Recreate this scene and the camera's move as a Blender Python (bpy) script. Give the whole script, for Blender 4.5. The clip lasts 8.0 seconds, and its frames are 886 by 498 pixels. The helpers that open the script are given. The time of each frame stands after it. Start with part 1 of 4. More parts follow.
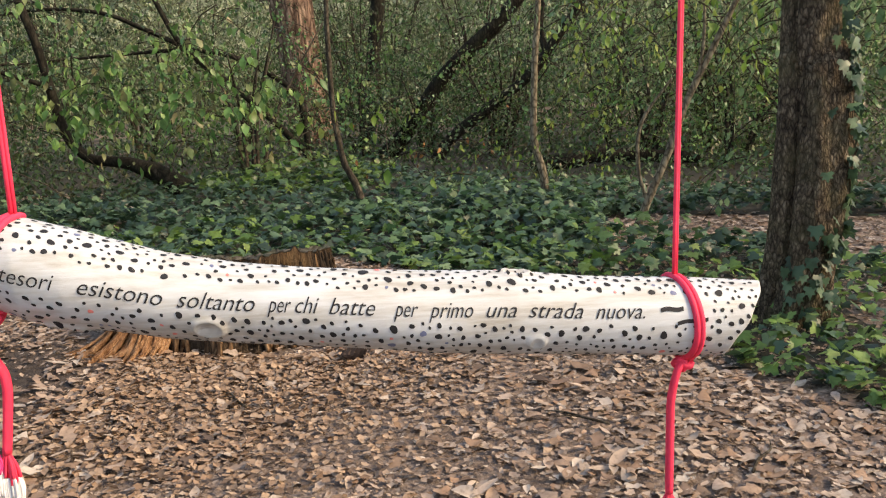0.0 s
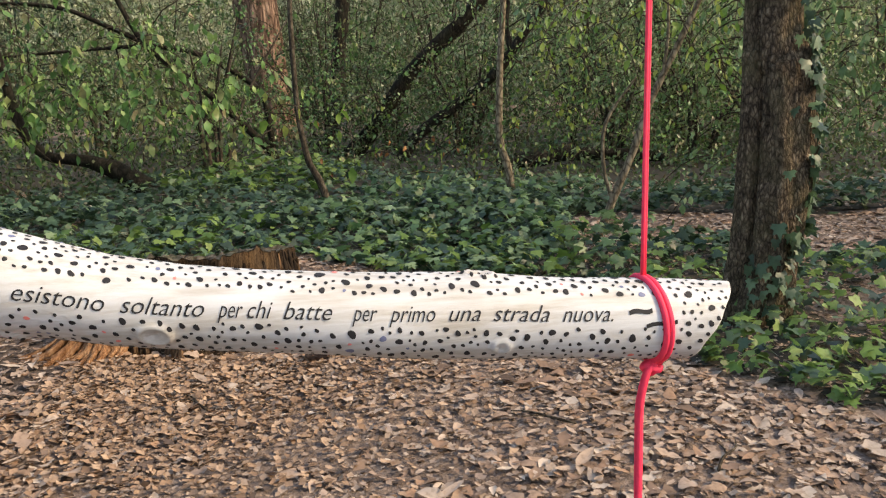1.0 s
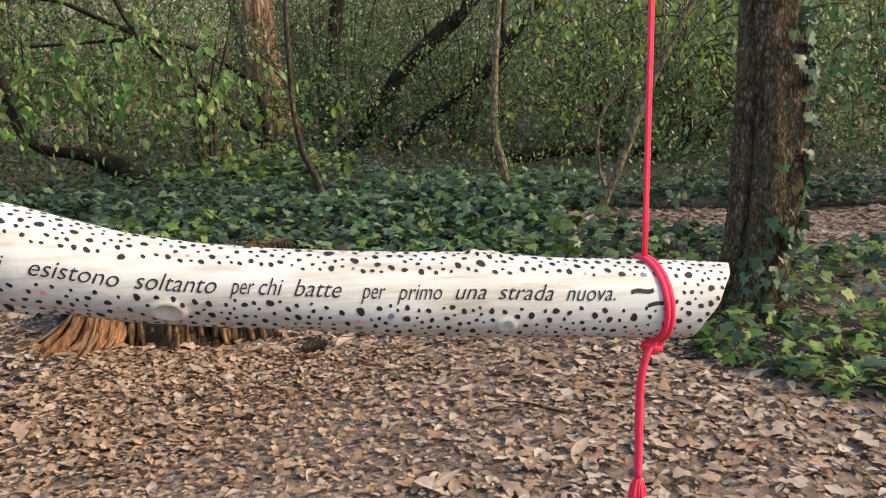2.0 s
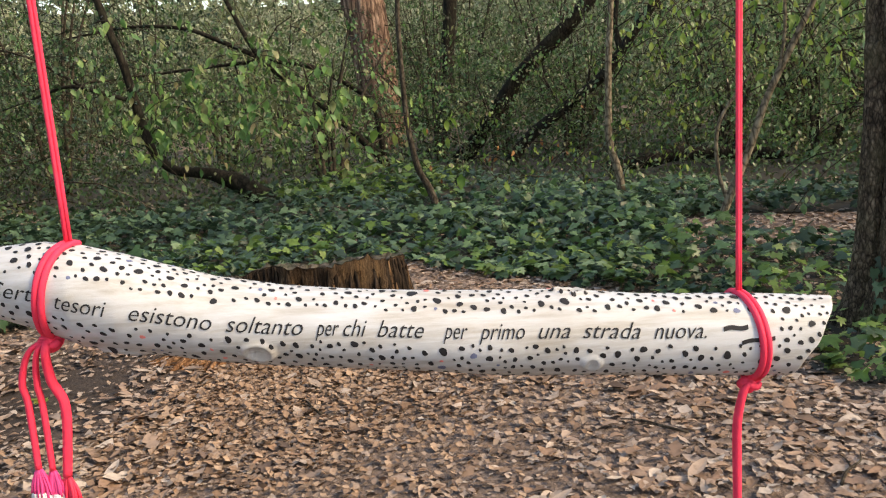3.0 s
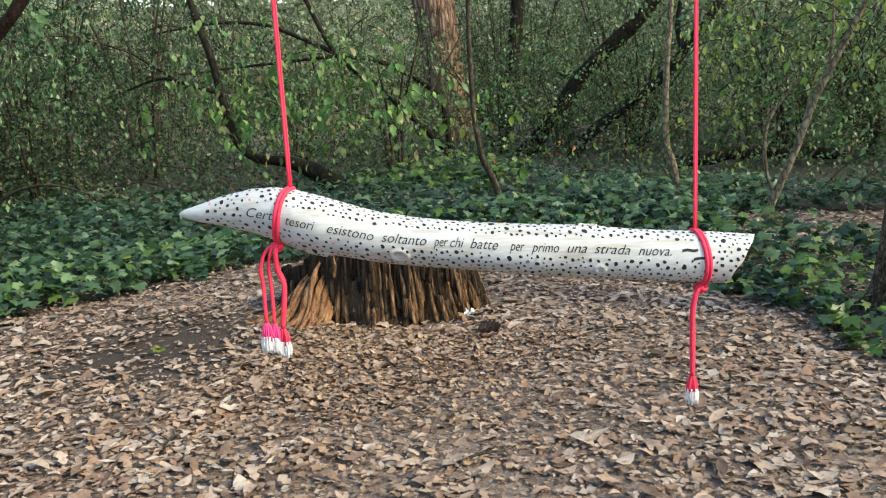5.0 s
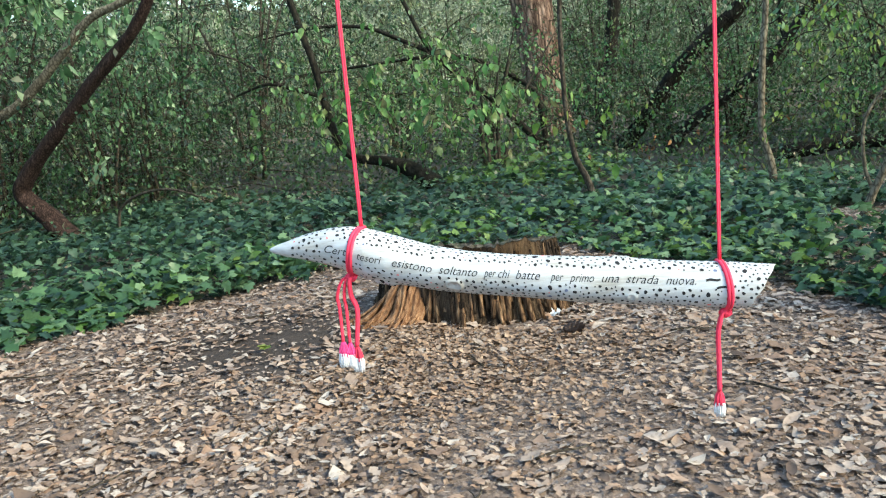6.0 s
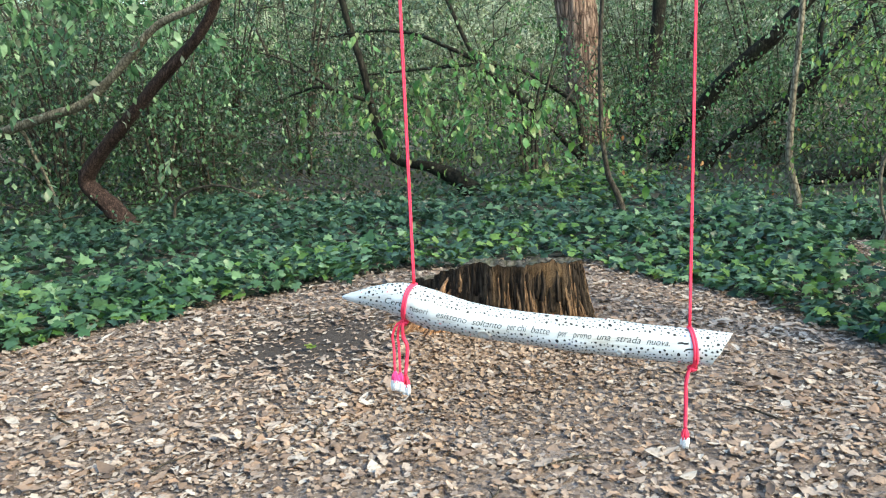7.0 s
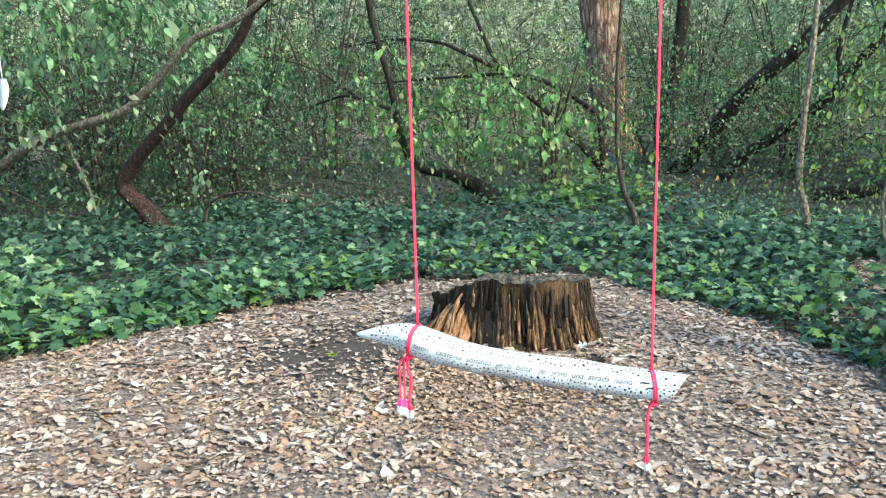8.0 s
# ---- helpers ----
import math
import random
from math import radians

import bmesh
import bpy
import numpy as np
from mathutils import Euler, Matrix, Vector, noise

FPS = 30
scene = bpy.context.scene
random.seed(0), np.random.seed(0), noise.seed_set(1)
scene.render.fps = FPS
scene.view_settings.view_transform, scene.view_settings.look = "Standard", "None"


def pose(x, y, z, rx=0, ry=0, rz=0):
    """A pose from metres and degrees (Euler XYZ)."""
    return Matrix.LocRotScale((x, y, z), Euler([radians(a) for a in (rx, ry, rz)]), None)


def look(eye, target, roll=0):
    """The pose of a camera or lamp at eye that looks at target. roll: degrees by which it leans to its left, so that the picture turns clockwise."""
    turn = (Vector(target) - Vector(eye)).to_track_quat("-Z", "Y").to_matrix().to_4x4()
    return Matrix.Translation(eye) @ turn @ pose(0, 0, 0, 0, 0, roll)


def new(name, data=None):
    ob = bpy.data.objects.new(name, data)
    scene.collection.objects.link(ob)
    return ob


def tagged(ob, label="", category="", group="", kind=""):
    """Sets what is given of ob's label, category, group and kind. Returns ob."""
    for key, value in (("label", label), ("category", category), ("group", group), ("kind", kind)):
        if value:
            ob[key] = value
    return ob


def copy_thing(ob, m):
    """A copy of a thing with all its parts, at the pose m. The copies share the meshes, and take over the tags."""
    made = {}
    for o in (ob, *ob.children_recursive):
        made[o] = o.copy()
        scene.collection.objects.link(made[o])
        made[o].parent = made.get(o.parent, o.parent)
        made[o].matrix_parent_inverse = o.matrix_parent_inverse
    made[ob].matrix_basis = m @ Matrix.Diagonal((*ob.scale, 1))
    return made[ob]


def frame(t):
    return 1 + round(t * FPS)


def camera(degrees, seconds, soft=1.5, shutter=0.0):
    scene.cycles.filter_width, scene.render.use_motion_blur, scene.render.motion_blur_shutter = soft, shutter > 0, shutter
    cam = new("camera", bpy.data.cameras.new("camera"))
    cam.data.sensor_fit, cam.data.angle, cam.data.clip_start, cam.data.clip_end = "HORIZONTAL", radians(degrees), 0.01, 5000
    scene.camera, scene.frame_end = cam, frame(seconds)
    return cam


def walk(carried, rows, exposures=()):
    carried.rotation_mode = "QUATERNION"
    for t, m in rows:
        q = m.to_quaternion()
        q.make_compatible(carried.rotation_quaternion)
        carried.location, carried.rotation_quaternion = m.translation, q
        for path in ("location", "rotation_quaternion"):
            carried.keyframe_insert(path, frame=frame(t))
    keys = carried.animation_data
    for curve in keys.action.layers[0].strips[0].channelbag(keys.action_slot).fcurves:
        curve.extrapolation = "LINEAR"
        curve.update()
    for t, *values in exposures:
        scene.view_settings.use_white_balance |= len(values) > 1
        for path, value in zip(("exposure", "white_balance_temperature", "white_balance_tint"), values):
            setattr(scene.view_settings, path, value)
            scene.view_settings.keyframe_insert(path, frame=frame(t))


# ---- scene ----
cam = camera(54.6, 8.0, soft=1.2)
PATH = [
    (0, (0.378, 0.275, 0.999), (0.213, 2.226, 0.592), -1.9),
    (0.5, (0.404, 0.284, 0.997), (0.245, 2.235, 0.59), -2.3),
    (1, (0.38, 0.303, 0.995), (0.293, 2.258, 0.582), -1.6),
    (2.5, (0.37, 0.281, 0.984), (0.299, 2.234, 0.56), -1.3),
    (3, (0.398, 0.294, 1.008), (0.053, 2.225, 0.615), -3.9),
    (3.5, (0.408, 0.236, 0.959), (-0.059, 2.149, 0.608), -4.3),
    (4, (0.381, 0.147, 0.937), (-0.074, 2.061, 0.579), -3.5),
    (4.2, (0.393, 0.075, 0.934), (-0.052, 1.993, 0.58), -2.7),
    (5.3, (0.471, -0.166, 1.076), (-0.064, 1.716, 0.663), -3.8),
    (5.5, (0.472, -0.189, 1.091), (-0.122, 1.674, 0.675), -4.5),
    (6, (0.572, -0.241, 1.116), (-0.139, 1.584, 0.713), -5.0),
    (6.5, (0.64, -0.374, 1.167), (-0.118, 1.435, 0.773), -3.0),
    (7, (0.697, -0.544, 1.302), (-0.088, 1.248, 0.886), -2.4),
    (7.5, (0.742, -0.651, 1.382), (-0.07, 1.124, 0.945), -1.9),
    (8, (0.846, -0.743, 1.465), (0.008, 1.023, 1.041), -1.6),
]
walk(cam, [(t, look(eye, target, roll)) for t, eye, target, roll in PATH],
     [(0.0, 1.5, 8400, 10), (3.0, 1.43, 8300, 10), (4.2, 1.3, 8200, 10), (5.3, 1.7, 6800, -5), (6.5, 1.9, 6400, -7), (8.0, 2.3, 6250, -8)])

# ---- light ----
SUN_EL, SUN_AZ = radians(36), radians(100)
world = bpy.data.worlds.new("sky")
scene.world = world
world.use_nodes = True
wn = world.node_tree
sky = wn.nodes.new("ShaderNodeTexSky")
sky.sky_type, sky.sun_disc = "NISHITA", False
sky.sun_elevation, sky.sun_rotation = SUN_EL, SUN_AZ
wn.links.new(sky.outputs[0], wn.nodes["Background"].inputs[0])
wn.nodes["Background"].inputs[1].default_value = 0.15
sun = new("sun", bpy.data.lights.new("sun", "SUN"))
sun.data.energy, sun.data.angle, sun.data.color = 1.5, radians(13), (1.0, 0.85, 0.63)
sun.matrix_world = look((30 * math.sin(SUN_AZ) * math.cos(SUN_EL), 30 * math.cos(SUN_AZ) * math.cos(SUN_EL), 30 * math.sin(SUN_EL)), (0, 0, 0))


# ---- materials ----
def nodes_of(name, rough=0.8):
    m = bpy.data.materials.new(name)
    m.use_nodes = True
    nt = m.node_tree
    b = nt.nodes["Principled BSDF"]
    b.inputs["Roughness"].default_value = rough
    return m, nt, b


def ramp(nt, cols, source, lo=0.0, hi=1.0):
    """A colour ramp with evenly spaced colours, driven by source."""
    r = nt.nodes.new("ShaderNodeValToRGB")
    e = r.color_ramp.elements
    while len(e) < len(cols):
        e.new(0.5)
    for i, c in enumerate(cols):
        e[i].position = lo + (hi - lo) * i / (len(cols) - 1)
        e[i].color = (*c, 1)
    nt.links.new(source, r.inputs[0])
    return r.outputs[0]


def tex(nt, scale, detail=5, stretch=(1, 1, 1), kind="noise", coord="Object", rough=0.6):
    tc = nt.nodes.new("ShaderNodeTexCoord")
    mp = nt.nodes.new("ShaderNodeMapping")
    mp.inputs["Scale"].default_value = stretch
    nt.links.new(tc.outputs[coord], mp.inputs[0])
    if kind == "noise":
        n = nt.nodes.new("ShaderNodeTexNoise")
        n.inputs["Detail"].default_value = detail
        n.inputs["Roughness"].default_value = rough
    else:
        n = nt.nodes.new("ShaderNodeTexVoronoi")
        n.feature = kind
    n.inputs["Scale"].default_value = scale
    nt.links.new(mp.outputs[0], n.inputs["Vector"])
    return n.outputs[0]


def mix(nt, fac, a, b, how="MIX"):
    x = nt.nodes.new("ShaderNodeMix")
    x.data_type, x.blend_type = "RGBA", how
    for slot, v in ((0, fac), (6, a), (7, b)):
        if hasattr(v, "is_linked"):
            nt.links.new(v, x.inputs[slot])
        else:
            x.inputs[slot].default_value = v if slot == 0 else (*v, 1)
    return x.outputs[2]


def bump(nt, b, height, strength, distance):
    k = nt.nodes.new("ShaderNodeBump")
    k.inputs["Strength"].default_value = strength
    k.inputs["Distance"].default_value = distance
    nt.links.new(height, k.inputs["Height"])
    nt.links.new(k.outputs[0], b.inputs["Normal"])


def leaf_material(name, cols, rough=0.5, through_light=0.3, vein=40, plant=None, shine=0.3):
    """Leaves that differ one from another, with a blotchy surface and some light through the blade."""
    m, nt, b = nodes_of(name, rough)
    b.inputs["Specular IOR Level"].default_value = shine
    g = nt.nodes.new("ShaderNodeNewGeometry")
    c = ramp(nt, cols, g.outputs["Random Per Island"])
    n = tex(nt, vein, 3)
    c = mix(nt, 0.7, c, ramp(nt, [(0.5, 0.48, 0.45), (0.9, 0.9, 0.9), (1.0, 1.0, 1.0)], n, 0.3, 0.7), "MULTIPLY")
    if plant:
        o = nt.nodes.new("ShaderNodeObjectInfo")
        c = mix(nt, 1.0, c, ramp(nt, plant, o.outputs["Random"]), "MULTIPLY")
    nt.links.new(c, b.inputs["Base Color"])
    bump(nt, b, n, 0.3, 0.002)
    if through_light:
        t = nt.nodes.new("ShaderNodeBsdfTranslucent")
        s = nt.nodes.new("ShaderNodeMixShader")
        s.inputs[0].default_value = through_light
        nt.links.new(c, t.inputs[0])
        nt.links.new(b.outputs[0], s.inputs[1])
        nt.links.new(t.outputs[0], s.inputs[2])
        nt.links.new(s.outputs[0], nt.nodes["Material Output"].inputs[0])
    return m


def bark_material(name, cols, scale, stretch, depth, lichen=None):
    m, nt, b = nodes_of(name, 0.92)
    b.inputs["Specular IOR Level"].default_value = 0.12
    n = tex(nt, scale, 8, stretch, rough=0.7)
    v = tex(nt, scale * 1.4, 0, stretch, "DISTANCE_TO_EDGE")
    crack = ramp(nt, [(0.15, 0.13, 0.12), (0.8, 0.8, 0.8), (1, 1, 1)], v, 0.0, 0.35)
    c = mix(nt, 0.85, ramp(nt, cols, n, 0.3, 0.7), crack, "MULTIPLY")
    if lichen:
        c = mix(nt, ramp(nt, [(0, 0, 0), (0, 0, 0), (0.25, 0.25, 0.25), (0.5, 0.5, 0.5)], tex(nt, 9.0, 9), 0.3, 0.75), c, lichen)
    nt.links.new(c, b.inputs["Base Color"])
    h = mix(nt, 0.5, n, v)
    bump(nt, b, h, 0.9, depth)
    return m


SOIL, nt, b = nodes_of("leaf_soil", 0.95)
b.inputs["Specular IOR Level"].default_value = 0.15
c = mix(nt, ramp(nt, [(0, 0, 0), (1, 1, 1)], tex(nt, 0.9, 4), 0.35, 0.65), ramp(nt, [(0.075, 0.054, 0.044), (0.15, 0.11, 0.09), (0.25, 0.19, 0.16)], tex(nt, 30, 8), 0.3, 0.7), ramp(nt, [(0.1, 0.075, 0.062), (0.24, 0.18, 0.15), (0.36, 0.28, 0.235)], tex(nt, 60, 6), 0.3, 0.7))
# a patch of damp dug earth
geo = nt.nodes.new("ShaderNodeTexCoord")
far_off = nt.nodes.new("ShaderNodeVectorMath")
far_off.operation = "DISTANCE"
far_off.inputs[1].default_value = (-1.52, 2.86, 0)
nt.links.new(geo.outputs["Object"], far_off.inputs[0])
c = mix(nt, ramp(nt, [(0.9, 0.9, 0.9), (0.9, 0.9, 0.9), (0.75, 0.75, 0.75), (0.3, 0.3, 0.3), (0, 0, 0), (0, 0, 0)], far_off.outputs["Value"]), c, (0.045, 0.035, 0.03))
nt.links.new(c, b.inputs["Base Color"])
bump(nt, b, tex(nt, 70, 8), 0.8, 0.015)

LITTER = leaf_material("dry_oak_leaf", [(0.110, 0.073, 0.055), (0.286, 0.187, 0.130), (0.396, 0.284, 0.218), (0.462, 0.361, 0.292), (0.363, 0.220, 0.141), (0.220, 0.145, 0.108), (0.550, 0.457, 0.383), (0.429, 0.308, 0.240)], 0.7, 0.08, 60)
ROT = leaf_material("rotten_orange_wood", [(0.184, 0.113, 0.074), (0.310, 0.201, 0.136), (0.425, 0.299, 0.213), (0.253, 0.161, 0.109)], 0.85, 0.0, 90)
CRUMB = leaf_material("leaf_crumbs", [(0.115, 0.078, 0.060), (0.253, 0.178, 0.138), (0.391, 0.305, 0.247), (0.196, 0.132, 0.101)], 0.85, 0.0, 90)
IVY = leaf_material("ivy_leaf", [(0.016, 0.035, 0.022), (0.036, 0.074, 0.042), (0.06, 0.114, 0.058), (0.024, 0.054, 0.033), (0.086, 0.15, 0.075), (0.135, 0.21, 0.105)], 0.4, 0.25, 35, shine=0.4)
# young leaves at the edge; in the far ivy this colour paints sunlight
YOUNG_AND_LIT_IVY = leaf_material("young_and_lit_ivy_leaf", [(0.057, 0.123, 0.029), (0.107, 0.197, 0.045), (0.164, 0.262, 0.066), (0.221, 0.303, 0.090)], 0.42, 0.35, 35)
# a brighter ivy, with the sunlight by the oak put into its colour
LIT_IVY = leaf_material("sun_painted_ivy_leaf", [(0.05, 0.11, 0.035), (0.17, 0.29, 0.075), (0.26, 0.38, 0.11), (0.1, 0.2, 0.055), (0.36, 0.45, 0.16)], 0.42, 0.35, 35)
# each plant has a tone of its own
PLANTS = [(0.25, 0.3, 0.3), (0.9, 0.95, 0.8), (0.4, 0.45, 0.42), (1.7, 1.55, 1.2), (0.65, 0.7, 0.65), (1.4, 1.2, 0.95)]
SHRUB_LEAF = leaf_material("shrub_leaf", [(0.041, 0.102, 0.041), (0.081, 0.190, 0.067), (0.162, 0.149, 0.102), (0.136, 0.271, 0.094), (0.060, 0.136, 0.060), (0.230, 0.352, 0.136)], 0.4, 0.35, 30, PLANTS, 0.38)
BRIGHT_LEAF = leaf_material("bright_green_leaf", [(0.04, 0.09, 0.04), (0.09, 0.18, 0.07), (0.15, 0.26, 0.11), (0.07, 0.14, 0.06), (0.22, 0.34, 0.15), (0.3, 0.4, 0.22)], 0.36, 0.4, 30, None, 0.45)
DARK_LEAF = leaf_material("dark_evergreen_leaf", [(0.020, 0.050, 0.025), (0.044, 0.106, 0.050), (0.106, 0.094, 0.069), (0.069, 0.150, 0.069), (0.031, 0.075, 0.037), (0.125, 0.213, 0.100)], 0.33, 0.25, 30, PLANTS, 0.4)
FRESH_LEAF = leaf_material("fresh_yellow_green_leaf", [(0.1, 0.2, 0.04), (0.18, 0.3, 0.06), (0.27, 0.36, 0.08), (0.34, 0.38, 0.1)], 0.45, 0.45, 30)
# the far leaves are paler: sunlight on the distant wood, put into the colour
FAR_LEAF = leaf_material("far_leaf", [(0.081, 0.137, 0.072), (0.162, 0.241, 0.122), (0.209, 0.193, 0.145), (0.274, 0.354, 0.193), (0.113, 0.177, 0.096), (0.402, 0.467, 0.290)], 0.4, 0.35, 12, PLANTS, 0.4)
PALE_LEAF = leaf_material("sun_painted_leaf", [(0.146, 0.190, 0.102), (0.262, 0.306, 0.190), (0.408, 0.438, 0.292), (0.525, 0.539, 0.394)], 0.5, 0.35, 12)
BROWN_LEAF = leaf_material("withered_leaf", [(0.3, 0.12, 0.05), (0.4, 0.2, 0.08), (0.22, 0.1, 0.05)], 0.6, 0.3, 30)

OAK_BARK = bark_material("grey_brown_oak_bark", [(0.022, 0.017, 0.013), (0.12, 0.09, 0.064), (0.36, 0.28, 0.2)], 55, (1, 1, 0.42), 0.03, (0.13, 0.115, 0.06))
PINE_BARK = bark_material("reddish_pine_bark", [(0.03, 0.018, 0.014), (0.24, 0.15, 0.11), (0.5, 0.34, 0.25)], 11, (1, 1, 0.2), 0.1)
DARK_BARK = bark_material("dark_mossy_bark", [(0.008, 0.007, 0.006), (0.026, 0.021, 0.016), (0.065, 0.053, 0.04)], 22, (1, 1, 0.4), 0.012, (0.022, 0.026, 0.014))
RED_BARK = bark_material("reddish_brown_bark", [(0.012, 0.008, 0.007), (0.05, 0.03, 0.025), (0.12, 0.075, 0.06)], 40, (1, 1, 0.35), 0.012)
PALE_BARK = bark_material("pale_smooth_bark", [(0.12, 0.095, 0.065), (0.25, 0.2, 0.14), (0.36, 0.3, 0.21)], 25, (1, 1, 0.5), 0.006)
DRY_TWIG = bark_material("dry_twig", [(0.03, 0.024, 0.019), (0.08, 0.064, 0.048), (0.15, 0.125, 0.095)], 30, (1, 1, 0.5), 0.003)

# rotten stump wood: dark outside streaked with orange and straw
STUMP_WOOD, nt, b = nodes_of("rotten_stump_wood", 0.9)
b.inputs["Specular IOR Level"].default_value = 0.1
n = tex(nt, 34, 8, (1, 1, 0.07), rough=0.75)
big = tex(nt, 4.5, 3, (1, 1, 0.3))
c = mix(nt, ramp(nt, [(0, 0, 0), (0.0, 0.0, 0.0), (0.1, 0.1, 0.1), (0.7, 0.7, 0.7), (1, 1, 1)], big, 0.38, 0.85), ramp(nt, [(0.008, 0.006, 0.005), (0.02, 0.014, 0.01), (0.09, 0.06, 0.04), (0.26, 0.18, 0.115)], n, 0.3, 0.72), ramp(nt, [(0.02, 0.012, 0.008), (0.1, 0.055, 0.028), (0.33, 0.2, 0.1), (0.42, 0.3, 0.17)], n, 0.28, 0.7))
nt.links.new(c, b.inputs["Base Color"])
bump(nt, b, n, 1.0, 0.03)
STUMP_DARK = bark_material("dark_rotten_fibre", [(0.01, 0.007, 0.006), (0.035, 0.024, 0.017), (0.1, 0.07, 0.05)], 40, (1, 1, 0.1), 0.01)
STRAW = bark_material("straw_wood_fibre", [(0.04, 0.023, 0.014), (0.19, 0.108, 0.06), (0.42, 0.265, 0.155)], 45, (1, 1, 0.12), 0.01)
STUMP_TOP = bark_material("weathered_stump_top", [(0.05, 0.042, 0.032), (0.16, 0.13, 0.1), (0.26, 0.22, 0.17)], 14, (1, 1, 1), 0.02, (0.09, 0.11, 0.045))
SPLINTER, nt, b = nodes_of("orange_broken_wood", 0.9)
b.inputs["Specular IOR Level"].default_value = 0.1
n = tex(nt, 40, 8, (1, 1, 0.3), rough=0.75)
nt.links.new(ramp(nt, [(0.06, 0.03, 0.018), (0.23, 0.112, 0.058), (0.42, 0.23, 0.125), (0.52, 0.34, 0.21)], n, 0.3, 0.72), b.inputs["Base Color"])
bump(nt, b, n, 1.0, 0.02)

# white paint brushed along the log, thin and yellowed underneath
WHITE_PAINT, nt, b = nodes_of("white_brushed_paint", 0.5)
s1 = tex(nt, 140, 7, (0.1, 1, 1))
s2 = tex(nt, 26, 6, (0.4, 1, 1))
c = mix(nt, ramp(nt, [(0, 0, 0), (0.05, 0.05, 0.05), (0.45, 0.45, 0.45), (0.9, 0.9, 0.9)], s2, 0.35, 0.75), ramp(nt, [(0.42, 0.405, 0.39), (0.52, 0.53, 0.555), (0.57, 0.59, 0.635)], s1, 0.3, 0.7), ramp(nt, [(0.28, 0.235, 0.175), (0.455, 0.415, 0.365), (0.53, 0.51, 0.49)], s1, 0.3, 0.7))
nt.links.new(c, b.inputs["Base Color"])
bump(nt, b, s1, 0.5, 0.0012)


def plain(name, col, rough, grain=60, spread=0.25, stretch=(1, 1, 1)):
    m, nt, b = nodes_of(name, rough)
    lo = tuple(v * (1 - spread) for v in col)
    hi = tuple(min(1, v * (1 + spread)) for v in col)
    n = tex(nt, grain, 4, stretch)
    nt.links.new(ramp(nt, [lo, col, hi], n), b.inputs["Base Color"])
    bump(nt, b, n, 0.25, 0.001)
    return m


BLACK_PAINT = plain("black_paint", (0.008, 0.008, 0.012), 0.75)
BLUE_PAINT = plain("greyish_blue_paint", (0.13, 0.15, 0.26), 0.5)
PINK_PAINT = plain("coral_pink_paint", (0.75, 0.22, 0.2), 0.5)
CORD = plain("coral_red_cord", (0.86, 0.035, 0.095), 0.7, 400, 0.3, (1, 1, 0.4))
CORD_PINK = plain("pink_frayed_cord", (0.85, 0.06, 0.25), 0.7, 400)
CORD_WHITE = plain("white_cord_end", (0.78, 0.74, 0.74), 0.6, 400)
WHITE_BIT = plain("white_paper", (0.75, 0.74, 0.72), 0.7)
# the dark tones paint the shade between the distant trees
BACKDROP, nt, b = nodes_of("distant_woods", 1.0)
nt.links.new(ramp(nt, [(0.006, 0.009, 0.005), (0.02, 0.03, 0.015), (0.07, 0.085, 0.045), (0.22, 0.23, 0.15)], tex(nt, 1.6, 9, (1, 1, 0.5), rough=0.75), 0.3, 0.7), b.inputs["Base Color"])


# ---- mesh helpers ----
rng = np.random.default_rng(7)


def mesh_of(name, verts, faces, smooth=True):
    me = bpy.data.meshes.new(name)
    me.from_pydata([tuple(v) for v in verts], [], [tuple(f) for f in faces])
    if smooth:
        me.polygons.foreach_set("use_smooth", [True] * len(me.polygons))
    me.update()
    return me


def tri_mesh(name, verts, tris):
    """A mesh from arrays of vertices and triangles."""
    me = bpy.data.meshes.new(name)
    me.vertices.add(len(verts))
    me.vertices.foreach_set("co", np.ascontiguousarray(verts, np.float32).ravel())
    me.loops.add(3 * len(tris))
    me.loops.foreach_set("vertex_index", np.ascontiguousarray(tris, np.int32).ravel())
    me.polygons.add(len(tris))
    me.polygons.foreach_set("loop_start", np.arange(0, 3 * len(tris), 3, dtype=np.int32))
    me.polygons.foreach_set("use_smooth", np.ones(len(tris), bool))
    me.update(calc_edges=True)
    me.validate()
    return me


def part(name, me, material, parent=None, label=""):
    """One mesh object, under a thing or a part."""
    if isinstance(me, bmesh.types.BMesh):
        bm, me = me, bpy.data.meshes.new(name)
        bm.to_mesh(me)
        bm.free()
    me.materials.append(material)
    ob = new(name, me)
    ob.parent = parent
    return tagged(ob, label)


def thing(name, place, label, category, group="", kind="", turn=0):
    ob = new(name)
    ob.matrix_basis = pose(*place, 0, 0, turn)
    ob.empty_display_size = 0.1
    return tagged(ob, label, category, group, kind)


def spline(points, n):
    """n points on a smooth line through the given ones, in even steps of the parameter."""
    p = np.array(points, float)
    p = np.vstack([2 * p[0] - p[1], p, 2 * p[-1] - p[-2]])
    out = []
    for u in np.linspace(0, len(points) - 1 - 1e-6, n):
        i, f = int(u), u - int(u)
        a, b_, c_, d = p[i : i + 4]
        out.append(0.5 * (2 * b_ + (c_ - a) * f + (2 * a - 5 * b_ + 4 * c_ - d) * f**2 + (3 * b_ - a - 3 * c_ + d) * f**3))
    return np.array(out)


